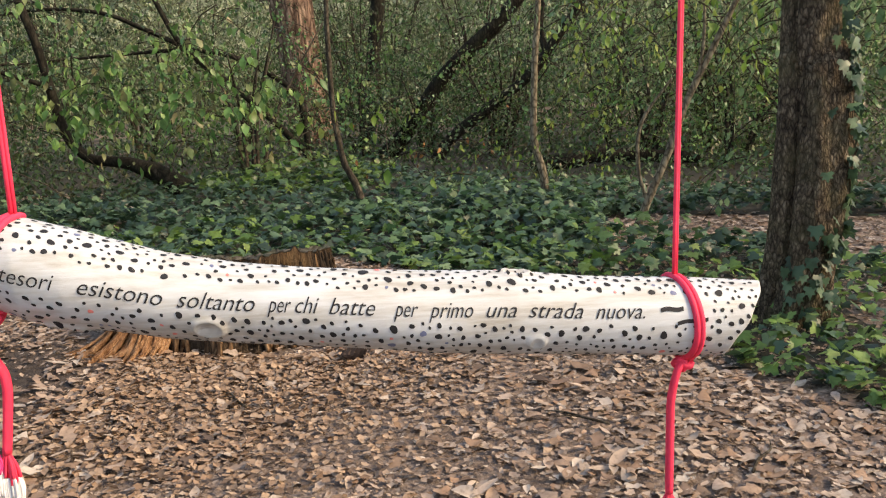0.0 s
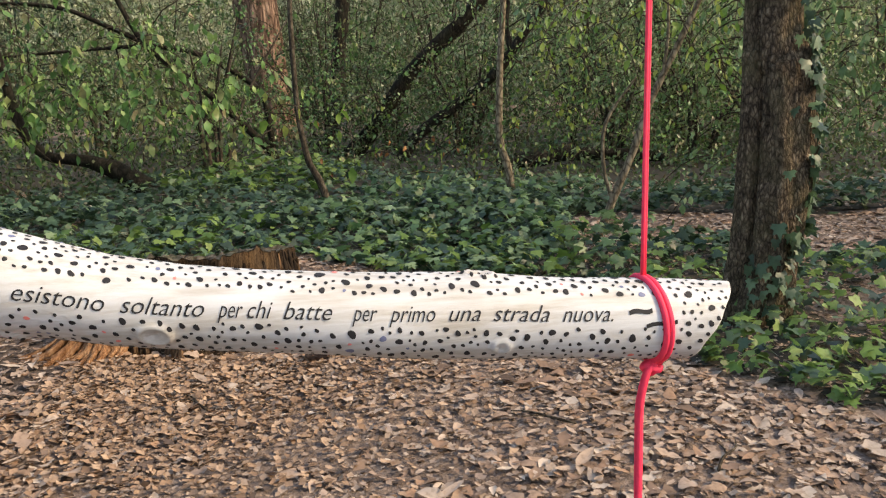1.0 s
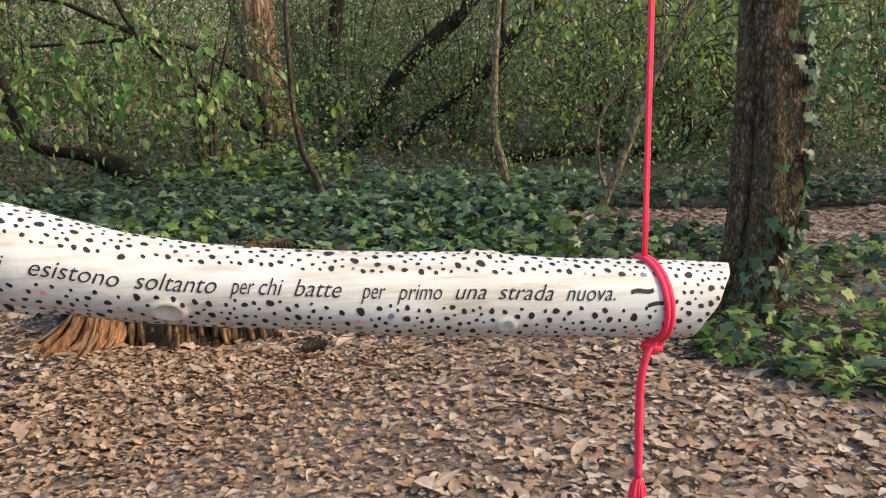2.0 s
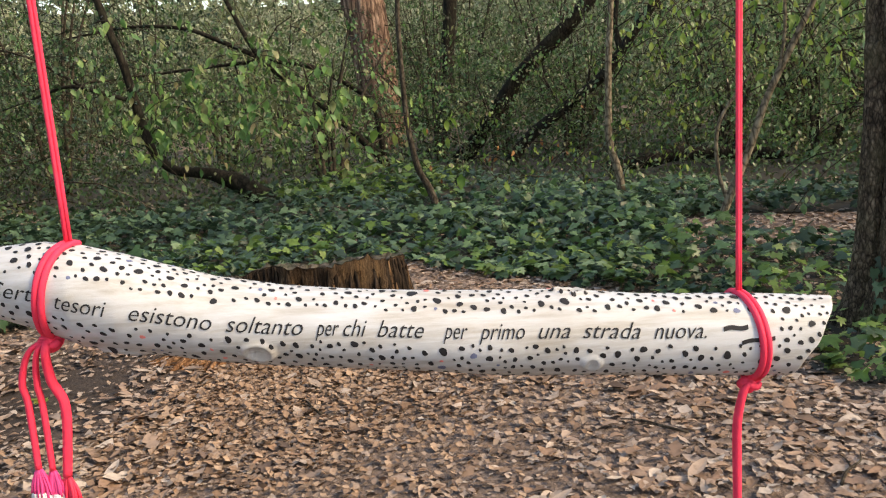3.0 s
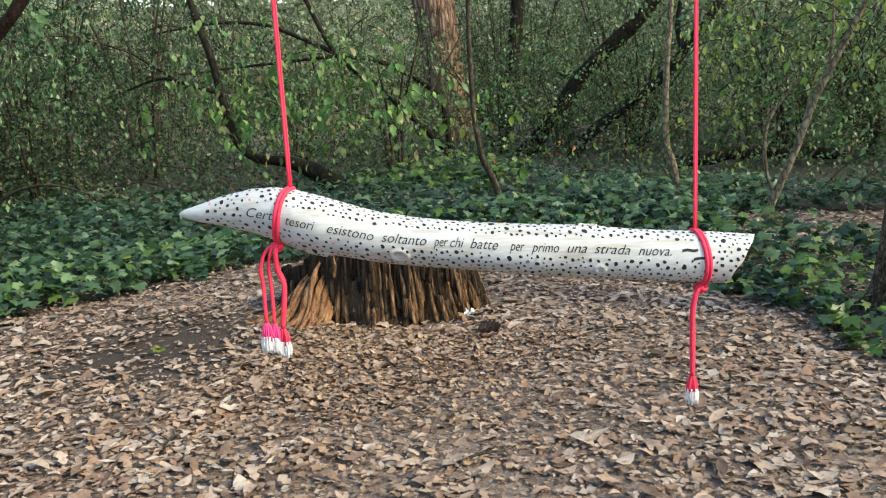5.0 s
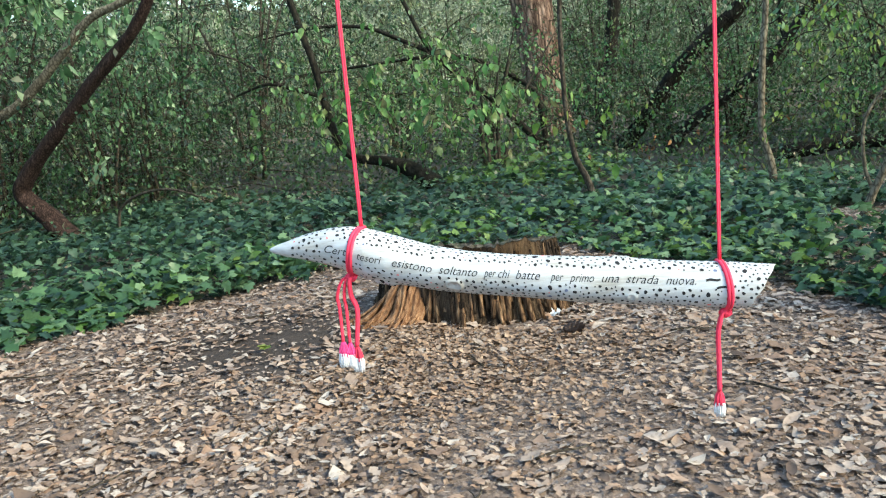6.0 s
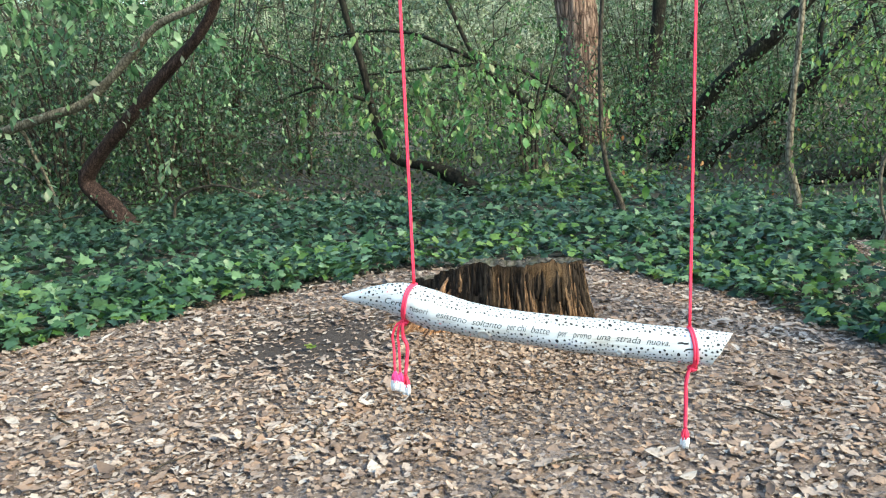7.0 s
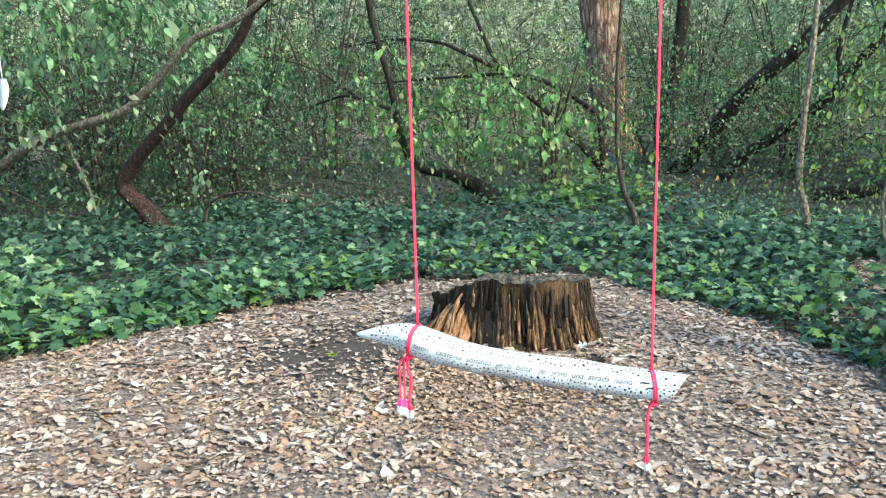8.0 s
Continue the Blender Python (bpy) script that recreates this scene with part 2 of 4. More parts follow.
def tube(points, radii, n=24, seg=10, rough=0.0, flute=0, seed=0, flat=1.0):
    """Vertices and faces of a closed tapered limb along a smooth line."""
    r = np.random.default_rng(seed)
    line = spline(points, n)
    rad = np.interp(np.linspace(0, 1, n), np.linspace(0, 1, len(radii)), radii)
    tan = np.gradient(line, axis=0)
    tan /= np.linalg.norm(tan, axis=1)[:, None] + 1e-9
    up = np.array([0.13, 0.97, 0.2]) if abs(tan[0][1]) < 0.9 else np.array([0.97, 0.1, 0.2])
    ang = np.linspace(0, 2 * np.pi, seg, endpoint=False)
    lump = r.normal(0, 1, (n, seg))
    lump = (lump + np.roll(lump, 1, 0) + np.roll(lump, -1, 0)) / 2
    ph = r.uniform(0, 6.28, 3)
    verts = []
    for i in range(n):
        u = up - tan[i] * (up @ tan[i])
        u /= np.linalg.norm(u)
        v = np.cross(tan[i], u)
        k = 1 + rough * lump[i] + (0.12 * np.sin(flute * ang + ph[0]) + 0.06 * np.sin((2 * flute + 1) * ang + ph[1] + 0.2 * i) if flute else 0)
        verts.append(line[i] + rad[i] * (k * np.cos(ang))[:, None] * u + rad[i] * flat * (k * np.sin(ang))[:, None] * v)
    verts = np.vstack([*verts, line[0], line[-1]])
    f = []
    for i in range(n - 1):
        for j in range(seg):
            a, b_ = i * seg + j, i * seg + (j + 1) % seg
            f.append((a, b_, b_ + seg, a + seg))
    for j in range(seg):
        f.append((n * seg, (j + 1) % seg, j))
        f.append((n * seg + 1, (n - 1) * seg + j, (n - 1) * seg + (j + 1) % seg))
    return verts, f


def joined(pieces):
    verts, faces, k = [], [], 0
    for v, f in pieces:
        verts.append(v)
        faces += [tuple(i + k for i in q) for q in f]
        k += len(v)
    return np.vstack(verts), faces


def leaf_template(widths, bend=0.15, fold=0.12, jag=0.0, seed=0):
    """A leaf one long, along y from its stalk, folded along the rib and bent."""
    r = np.random.default_rng(seed)
    n = len(widths)
    y = np.linspace(0, 1, n)
    rib = np.stack([0 * y, y, bend * (y - 0.5) ** 2], 1)
    w = np.array(widths)
    left = np.stack([-w, y + jag * r.uniform(-1, 1, n), rib[:, 2] + fold * w + jag * r.uniform(-1, 1, n) * 0.6], 1)
    right = np.stack([w, y + jag * r.uniform(-1, 1, n), rib[:, 2] + fold * w + jag * r.uniform(-1, 1, n) * 0.6], 1)
    v = np.vstack([rib, left[1:-1], right[1:-1]])
    L = lambda i: 0 if i == 0 else n - 1 if i == n - 1 else n + i - 1
    R = lambda i: 0 if i == 0 else n - 1 if i == n - 1 else n + n - 2 + i - 1
    t = []
    for i in range(n - 1):
        for q in ([i, i + 1, L(i + 1), L(i)], [i, R(i), R(i + 1), i + 1]):
            q = list(dict.fromkeys(q))
            if len(q) == 4:
                t += [(q[0], q[1], q[2]), (q[0], q[2], q[3])]
            elif len(q) == 3:
                t.append(tuple(q))
    return v, np.array(t)


def ivy_template(seed=0):
    r = np.random.default_rng(seed)
    out = [(0, -0.05), (0.34, -0.16), (0.52, 0.1), (0.3, 0.28), (0.42, 0.58), (0.16, 0.56), (0, 1.0), (-0.16, 0.56), (-0.42, 0.58), (-0.3, 0.28), (-0.52, 0.1), (-0.34, -0.16)]
    v = np.array([(0, 0.22, 0)] + [(x, y, -0.25 * x * x - 0.12 * y * y + r.uniform(-0.05, 0.05)) for x, y in out])
    t = np.array([(0, i + 1, (i + 1) % len(out) + 1) for i in range(len(out))])
    return v, t


OAK = [leaf_template(w, b_, f_, j_, s) for s, (w, b_, f_, j_) in enumerate([
    ([0, 0.13, 0.27, 0.15, 0.3, 0.14, 0], 0.3, 0.15, 0.03),
    ([0, 0.2, 0.11, 0.26, 0.13, 0.2, 0], -0.35, 0.25, 0.04),
    ([0, 0.22, 0.3, 0.22, 0], 0.5, -0.2, 0.04),
    ([0, 0.14, 0.19, 0.12, 0], 0.3, 0.4, 0.04),
    ([0, 0.2, 0.13, 0.3, 0.16, 0], -0.5, -0.2, 0.05),
    ([0, 0.17, 0.24, 0.15, 0], -0.3, 0.6, 0.04),
])]
CHIP = [leaf_template([0, 0.4, 0], 0.3, 0.3, 0.12, s) for s in range(3)]
LANCE = [leaf_template([0, 0.26, 0.21, 0], b_, 0.3, 0.0, s) for s, b_ in enumerate((0.3, -0.5, 0.8))]
FAR = [leaf_template([0, 0.3, 0], b_, 0.3, 0.0, s) for s, b_ in enumerate((0.3, -0.5))]
ROUND = [leaf_template([0, 0.36, 0], b_, 0.25, 0.03, s) for s, b_ in enumerate((0.2, -0.3))]
IVY_SHAPES = [ivy_template(s) for s in range(4)]


def turned(yaw, pitch, roll):
    """Rotation matrices that roll a leaf on its rib, tip it up and turn it round, in that order."""
    cy, sy, cp, sp, cr, sr = np.cos(yaw), np.sin(yaw), np.cos(pitch), np.sin(pitch), np.cos(roll), np.sin(roll)
    o, l = np.zeros_like(yaw), np.ones_like(yaw)
    Z = np.stack([cy, -sy, o, sy, cy, o, o, o, l], -1).reshape(-1, 3, 3)
    X = np.stack([l, o, o, o, cp, -sp, o, sp, cp], -1).reshape(-1, 3, 3)
    Y = np.stack([cr, o, sr, o, l, o, -sr, o, cr], -1).reshape(-1, 3, 3)
    return Z @ X @ Y


def cloud(name, shapes, place, turn, size):
    """One mesh of many leaves."""
    verts, tris, k = [], [], 0
    which = rng.integers(0, len(shapes), len(place))
    for i, (v, t) in enumerate(shapes):
        w = which == i
        if not w.any():
            continue
        p = np.einsum("nij,vj->nvi", turn[w] * size[w][:, None, None], v) + place[w][:, None]
        verts.append(p.reshape(-1, 3))
        tris.append((t[None] + (k + np.arange(w.sum()) * len(v))[:, None, None]).reshape(-1, 3))
        k += w.sum() * len(v)
    return tri_mesh(name, np.vstack(verts), np.vstack(tris))


def rise(x, y):
    """Height of the ground."""
    return 0.012 * np.sin(1.7 * x + 0.6) * np.sin(1.3 * y) + 0.008 * np.sin(4.1 * x + 2.2 * y) + 0.006 * np.sin(6.3 * y - 3.1 * x + 1)


def patches(x, y, f=1.0):
    """A smooth uneven field from about -1 to 1."""
    return 0.5 * np.sin(2.1 * f * x + 1.3 * np.sin(1.7 * f * y)) + 0.5 * np.sin(2.6 * f * y + 1.6 * np.sin(1.9 * f * x + 2))


# ---- ground ----
g = np.linspace(-1, 1, 171)
g = np.sign(g) * (6 * np.abs(g) + 150 * np.abs(g) ** 5)
gx, gy = np.meshgrid(g, g + 3.0)
near = np.exp(-((np.hypot(gx, gy - 3) / 25) ** 2))
gv = np.stack([gx, gy, rise(gx, gy) * near - 0.004], -1).reshape(-1, 3)
k = len(g)
gf = [(j * k + i, j * k + i + 1, (j + 1) * k + i + 1, (j + 1) * k + i) for j in range(k - 1) for i in range(k - 1)]
tagged(part("ground", mesh_of("ground", gv, gf), SOIL), "bare brown woodland soil under fallen leaves", "ground", kind="structure")

# the far edge of the clearing, along which the ivy begins
EDGE = [(-9.0, 0.9), (-4.2, 1.5), (-3.1, 2.05), (-2.8, 2.75), (-2.35, 3.42), (-1.9, 4.08), (-1.3, 4.6), (-0.5, 4.75), (0.0, 4.5), (0.45, 4.2), (0.85, 3.8), (1.05, 3.4), (1.18, 3.08), (1.45, 2.75), (2.0, 2.55), (6.0, 1.8)]


# where the ivy ends under the far shrubs
BACK = [(-12.0, 4.2), (-6.2, 4.9), (-5.2, 6.2), (-4.3, 6.6), (-3.3, 7.3), (-2.6, 8.6), (-1.4, 8.7), (-0.5, 8.2), (0.6, 7.3), (2.2, 7.0), (3.2, 6.9), (6.0, 6.5)]


def in_ivy(x, y, back=True):
    edge = np.interp(x, [p[0] for p in EDGE], [p[1] for p in EDGE]) + 0.16 * patches(x, y, 2.3) + 0.09 * patches(x, y, 7.1)
    rear = np.interp(x, [p[0] for p in BACK], [p[1] for p in BACK]) + 0.3 * patches(x, y, 1.9)
    path = (x > 0.95 + 0.12 * patches(x, y, 1.5)) & (y > np.where(x > 1.9, 4.5, 4.95) + 0.15 * patches(x, y, 2)) & (y < 5.95 + 0.18 * patches(x, y, 1.4))
    return (y > edge) & ~path & ((y < rear) | (not back))


# leaf mould under the ivy, the shade between its leaves put into the colour
HUMUS = plain("shade_darkened_mould", (0.035, 0.03, 0.022), 0.95, 25, 0.6)
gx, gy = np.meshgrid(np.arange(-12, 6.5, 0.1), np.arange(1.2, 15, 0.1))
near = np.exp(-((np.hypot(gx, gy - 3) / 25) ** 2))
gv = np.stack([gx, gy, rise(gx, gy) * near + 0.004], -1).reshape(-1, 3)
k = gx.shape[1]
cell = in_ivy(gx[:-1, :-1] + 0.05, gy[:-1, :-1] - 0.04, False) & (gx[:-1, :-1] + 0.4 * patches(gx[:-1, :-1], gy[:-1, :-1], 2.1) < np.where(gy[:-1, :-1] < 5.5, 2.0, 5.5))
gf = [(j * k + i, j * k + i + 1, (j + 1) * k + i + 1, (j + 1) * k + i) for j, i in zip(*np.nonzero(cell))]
tagged(part("leaf_mould", mesh_of("leaf_mould", gv, gf), HUMUS), "leaf mould under the ivy, darkened for the shade between its leaves", "ground", kind="structure")

# fallen oak leaves
n = 136000
x, y = rng.uniform(-5.2, 4.2, n), rng.uniform(-3.5, 7.6, n)
bare = 1.0 * np.exp(-(((x + 1.52) / 0.4) ** 2 + ((y - 2.86) / 0.38) ** 2)) + 0.85 * np.exp(-(((x - 0.2) / 0.75) ** 2 + ((y - 1.25) / 0.5) ** 2)) + 0.5 * np.exp(-(((x + 0.35) / 0.5) ** 2 + ((y - 2.3) / 0.35) ** 2)) + 0.5 * np.exp(-(((x - 0.15) / 0.5) ** 2 + ((y - 2.6) / 0.45) ** 2))
keep = rng.uniform(0, 1, n) < np.clip(0.88 + 0.25 * patches(x, y, 1.3) + 0.2 * patches(x, y, 5.3) - 0.95 * bare, 0.05, 1) * np.where(in_ivy(x, y), 0.1, 1) * np.where(y < 0.7, 0.3, 1)
x, y = x[keep], y[keep]
n = len(x)
size = rng.gamma(4.5, 0.0088, n).clip(0.014, 0.09)
lift = rng.uniform(0.002, 0.012, n)
tilt = rng.normal(0, 0.13, (2, n))
me = cloud("fallen_leaves", OAK, np.stack([x, y, rise(x, y) + lift], -1), turned(rng.uniform(0, 6.28, n), tilt[0], tilt[1]), size)
tagged(part("fallen_leaves", me, LITTER), "dry brown and tan oak leaves covering the clearing", "fallen leaves", kind="stuff")
n = 48000
x, y = rng.uniform(-3.6, 2.6, n), rng.uniform(0.8, 4.8, n)
k = rng.uniform(0, 1, n) > 0.95 * np.exp(-(((x + 1.52) / 0.46) ** 2 + ((y - 2.86) / 0.42) ** 2))
x, y = x[k], y[k]
n = len(x)
me = cloud("leaf_crumbs", CHIP, np.stack([x, y, rise(x, y) + rng.uniform(0.001, 0.008, n)], -1), turned(rng.uniform(0, 6.28, n), rng.normal(0, 0.25, n), rng.normal(0, 0.25, n)), rng.uniform(0.008, 0.028, n))
tagged(part("leaf_crumbs", me, CRUMB), "crushed leaf crumbs and bark bits on soil", "leaf litter", kind="stuff")


# rotten orange wood crumbled round the stump
n = 7500
x, y = rng.normal(-0.65, 0.42, n), 3.2 - np.abs(rng.normal(0, 0.62, n))
k = np.hypot(x + 1.52, y - 2.86) > 0.5
x, y = x[k], y[k]
n = len(x)
me = cloud("wood_crumbs", CHIP, np.stack([x, y, rise(x, y) + rng.uniform(0.003, 0.014, n)], -1), turned(rng.uniform(0, 6.28, n), rng.normal(0, 0.3, n), rng.normal(0, 0.3, n)), rng.uniform(0.008, 0.034, n))
tagged(part("wood_crumbs", me, ROT), "crumbled orange rotten wood in front of the stump", "wood crumbs", kind="stuff")
# sparse litter of the wood all round
n = 16000
x, y = rng.uniform(-11, 8, n), rng.uniform(-8, 12, n)
k = (((np.abs(x + 0.5) > 4.6) & ((x > 0) | (y < 1.0))) | (y < -3.4)) & (y < 7.5)
x, y = x[k], y[k]
n = len(x)
me = cloud("fallen_leaves", OAK, np.stack([x, y, rise(x, y) + rng.uniform(0.004, 0.02, n)], -1), turned(rng.uniform(0, 6.28, n), rng.normal(0, 0.25, n), rng.normal(0, 0.25, n)), rng.uniform(0.05, 0.12, n))
tagged(part("fallen_leaves", me, LITTER), "dry brown leaves strewn under the shrubs", "fallen leaves", kind="stuff")


# ivy carpet
def ivy_patch(name, n, x0, x1, y0, y1, s0, s1, top, label, leaf=IVY, rim=99.0):
    x, y = rng.uniform(x0, x1, n), rng.uniform(y0, y1, n)
    edge = np.interp(x, [p[0] for p in EDGE], [p[1] for p in EDGE])
    k = in_ivy(x, y) & (rng.uniform(0, 1, n) < 0.8 + 0.3 * patches(x, y, 1.7)) & (y - edge < rim * rng.uniform(0, 1, n))
    if leaf is IVY:
        k &= (x < 1.15) | (y > 4.3) | (rng.uniform(0, 1, n) < 0.3)
    x, y = x[k], y[k]
    n = len(x)
    edge = np.interp(x, [p[0] for p in EDGE], [p[1] for p in EDGE])
    h = top * np.clip(0.35 + (y - edge) / 1.2, 0.35, 1) * (0.8 + 0.3 * patches(x, y, 1.3))
    z = rise(x, y) + 0.02 + h * rng.uniform(0, 1, n) ** 0.6
    me = cloud(name, IVY_SHAPES, np.stack([x, y, z], -1), turned(rng.uniform(0, 6.28, n), rng.normal(-0.25, 0.4, n), rng.normal(0, 0.4, n)), rng.uniform(s0, s1, n))
    tagged(part(name, me, leaf), label, "ivy", kind="stuff")


ivy_patch("ivy_carpet", 36000, -6.5, 4.6, 1.5, 6.2, 0.032, 0.08, 0.15, "glossy dark green ivy carpet edging the leafy clearing")
ivy_patch("ivy_undergrowth", 25000, -11.0, 6.0, 5.6, 9.2, 0.035, 0.075, 0.17, "dense dark green ivy under the far shrubs")
ivy_patch("young_and_lit_ivy", 7000, -6.0, 1.2, 1.5, 6.0, 0.035, 0.085, 0.19, "pale young ivy leaves along the clearing's edge", YOUNG_AND_LIT_IVY, 1.6)
# the stronger light on the west edge is put into this leaf colour
ivy_patch("young_and_lit_ivy", 5500, -6.0, -1.9, 1.5, 5.0, 0.045, 0.11, 0.2, "large fresh ivy leaves at the clearing's edge, brightened for the light there", BRIGHT_LEAF, 2.6)
ivy_patch("young_and_lit_ivy", 2300, 1.1, 2.8, 2.4, 4.5, 0.028, 0.066, 0.17, "ivy leaves round the oak's foot, sunlight painted into their pale green", LIT_IVY, 2.2)
# a patch of sun on the far ivy, done with paler leaves
ivy_patch("young_and_lit_ivy", 600, -2.3, -0.7, 7.0, 8.6, 0.05, 0.09, 0.2, "brighter ivy leaves painting a sunlit patch in the far ivy", YOUNG_AND_LIT_IVY)
ivy_patch("young_and_lit_ivy", 1500, -0.6, 1.3, 3.9, 7.0, 0.04, 0.08, 0.2, "fresh ivy leaves under the saplings", BRIGHT_LEAF)


# ---- painted log ----
LOG_S = [-0.1405, -0.136, -0.115, -0.09, -0.05, -0.02, 0.005, 0.035, 0.06, 0.1, 0.15, 0.2, 0.25, 0.3, 0.36, 0.42, 0.5, 0.58]
LOG_Z = [0.8825, 0.8825, 0.8825, 0.8838, 0.8825, 0.877, 0.8685, 0.860, 0.8535, 0.842, 0.8325, 0.8255, 0.8195, 0.8137, 0.809, 0.8023, 0.7958, 0.7885]
LOG_R = [0.0015, 0.0045, 0.011, 0.0175, 0.0268, 0.0335, 0.0378, 0.0372, 0.0345, 0.032, 0.0302, 0.0303, 0.0312, 0.0322, 0.0328, 0.032, 0.0322, 0.0305]
KNOTS = [(0.13, -0.5, 0.0125, 0.0095), (0.3735, -0.5, 0.0075, 0.006), (0.3635, 1.45, 0.014, 0.006), (0.03, -1.25, 0.015, 0.008)]


def log_point(s, th, off=0.0):
    """A point of the log's skin: s along it, th from its near side upwards."""
    z, r = np.interp(s, LOG_S, LOG_Z), np.interp(s, LOG_S, LOG_R)
    r = r * (1 + 0.02 * np.sin(3 * th + 9 * s) + 0.012 * np.sin(31 * s + 2 * th))
    for ks, kt, ka, kb in KNOTS:
        d = np.hypot((s - ks) / ka, np.arctan2(np.sin(th - kt), np.cos(th - kt)) * 0.03 / kb)
        r = r + 0.0026 * np.exp(-(((d - 0.8) / 0.2) ** 2)) + 0.0012 * np.exp(-(((d - 0.3) / 0.12) ** 2)) - 0.0015 * np.exp(-((d / 0.35) ** 2))
    r = r + 0.0011 * np.exp(-(((th + 0.82 + 6 * (s - 0.175) + 0.1 * np.sin(160 * s)) / 0.035) ** 2)) * np.exp(-(((s - 0.178) / 0.024) ** 4))
    r = r + off
    return np.stack([s + 0 * r, -r * np.cos(th), z + r * np.sin(th)], -1)


def painted_log():
    log = thing("painted_log", (0.024, 0.852, 0), "white-painted hanging log with black dots and handwritten words", "log", turn=13.34)
    nu, nv = 360, 96
    verts, faces = [], []
    th = np.linspace(0, 2 * np.pi, nv, endpoint=False)
    for i in range(nu):
        u = i / (nu - 1)
        end = 0.549 + 0.0185 * np.sin(th) - 0.004 * np.cos(th) + 0.004 * np.exp(-(((th - np.pi / 2) / 0.35) ** 2)) + 0.0008 * np.sin(7 * th + 1)
        s = -0.1405 + u * (0.5555 + 0.1405)
        s = s + (end - 0.5555) * np.clip((u - 0.8) / 0.2, 0, 1)
        verts.append(log_point(s, th))
        if i:
            a = (i - 1) * nv
            faces += [(a + j, a + (j + 1) % nv, a + nv + (j + 1) % nv, a + nv + j) for j in range(nv)]
    n = nu * nv
    verts = np.vstack([*verts, verts[-1].mean(0) - (0.002, 0, 0), verts[0].mean(0)])
    faces += [(n, (nu - 1) * nv + j, (nu - 1) * nv + (j + 1) % nv) for j in range(nv)]
    faces += [(n + 1, (j + 1) % nv, j) for j in range(nv)]
    part("log_body", mesh_of("log_body", verts, faces), WHITE_PAINT, log)

    # dots of paint, kept off the line of writing
    r = np.random.default_rng(3)
    spots, kinds = [], []
    line = lambda s: np.interp(s, [-0.05, 0.05, 0.2, 0.46], [-0.05, 0.04, 0.2, 0.25])
    for _ in range(26000):
        s, t = r.uniform(-0.12, 0.567), r.uniform(-1.75, 1.9)
        rad = abs(r.choice([0.0013, 0.0018, 0.0023, 0.0028, 0.0036], p=[0.2, 0.36, 0.32, 0.1, 0.02])) * r.uniform(0.85, 1.15)
        R = np.interp(s, LOG_S, LOG_R)
        if s > 0.547 + 0.019 * np.sin(t) - 2 * rad or R < 0.014:
            continue
        h = t * 0.032 - line(s) * 0.032
        if -0.058 < s < 0.515 and -0.006 - rad < h < 0.0165 + rad:
            continue
        if s < -0.03 and r.uniform() < 0.55:
            continue
        if any(np.hypot((s - k[0]) / k[2], (t - k[1]) * 0.03 / k[3]) < 1.1 for k in KNOTS[:2]):
            continue
        if all((s - a) ** 2 + ((t - b_) * R) ** 2 > (1.42 * (rad + c_) + 0.0015) ** 2 for a, b_, c_ in spots):
            spots.append((s, t, rad))
            kinds.append(r.choice(3, p=[0.93, 0.035, 0.035]))
    for which, (name, m, label) in enumerate((("black_dots", BLACK_PAINT, "many small hand-painted black dots"), ("pink_dot", PINK_PAINT, "coral pink paint dot"), ("blue_dot", BLUE_PAINT, "greyish blue paint dot"))):
        verts, faces = [], []
        for (s, t, rad), kd in zip(spots, kinds):
            if kd != which:
                continue
            R, k = np.interp(s, LOG_S, LOG_R), 12
            a = np.linspace(0, 2 * np.pi, k, endpoint=False)
            q = rad * (1 + 0.14 * np.sin(2 * a + r.uniform(0, 6)) + 0.07 * np.sin(3 * a + r.uniform(0, 6)))
            o = len(verts)
            if which:
                o, verts, faces = 0, [], []
            verts += [*log_point(s + q * np.cos(a), t + q * np.sin(a) / R, 0.00035), log_point(s, t, 0.0006)]
            faces += [(o + k, o + j, o + (j + 1) % k) for j in range(k)]
            if which:
                part(name, mesh_of(name, verts, faces), m, log, label)
        if not which:
            tagged(part(name, mesh_of(name, verts, faces), m, log, label), kind="stuff")

    # the sentence, word by word
    words = [("Certi", -0.048, -0.0095), ("tesori", 0.0, 0.035), ("esistono", 0.0485, 0.1035), ("soltanto", 0.1125, 0.1665), ("per", 0.1745, 0.192), ("chi", 0.1945, 0.212), ("batte", 0.2185, 0.2525), ("per", 0.2655, 0.284), ("primo", 0.2915, 0.3255), ("una", 0.335, 0.359), ("strada", 0.3675, 0.411), ("nuova.", 0.4205, 0.46)]
    for body, s0, s1 in words:
        cu = bpy.data.curves.new("word", "FONT")
        cu.body, cu.size, cu.shear, cu.offset, cu.resolution_u = body, 1.0, 0.45, -0.004, 3
        ob = new("word", cu)
        me = bpy.data.meshes.new_from_object(ob.evaluated_get(bpy.context.evaluated_depsgraph_get()))
        bpy.data.objects.remove(ob)
        bm = bmesh.new()
        bm.from_mesh(me)
        bmesh.ops.triangulate(bm, faces=bm.faces[:])
        for _ in range(3):
            bmesh.ops.subdivide_edges(bm, edges=[e for e in bm.edges if e.calc_length() > 0.16], cuts=1)
            bmesh.ops.triangulate(bm, faces=bm.faces[:])
        bm.to_mesh(me)
        bm.free()
        co = np.array([v.co[:] for v in me.vertices])
        lo, hi = co[:, 0].min(), co[:, 0].max()
        s = s0 + (co[:, 0] - lo) / (hi - lo) * (s1 - s0)
        s = s - 0.003 * (1 - s / 0.46)
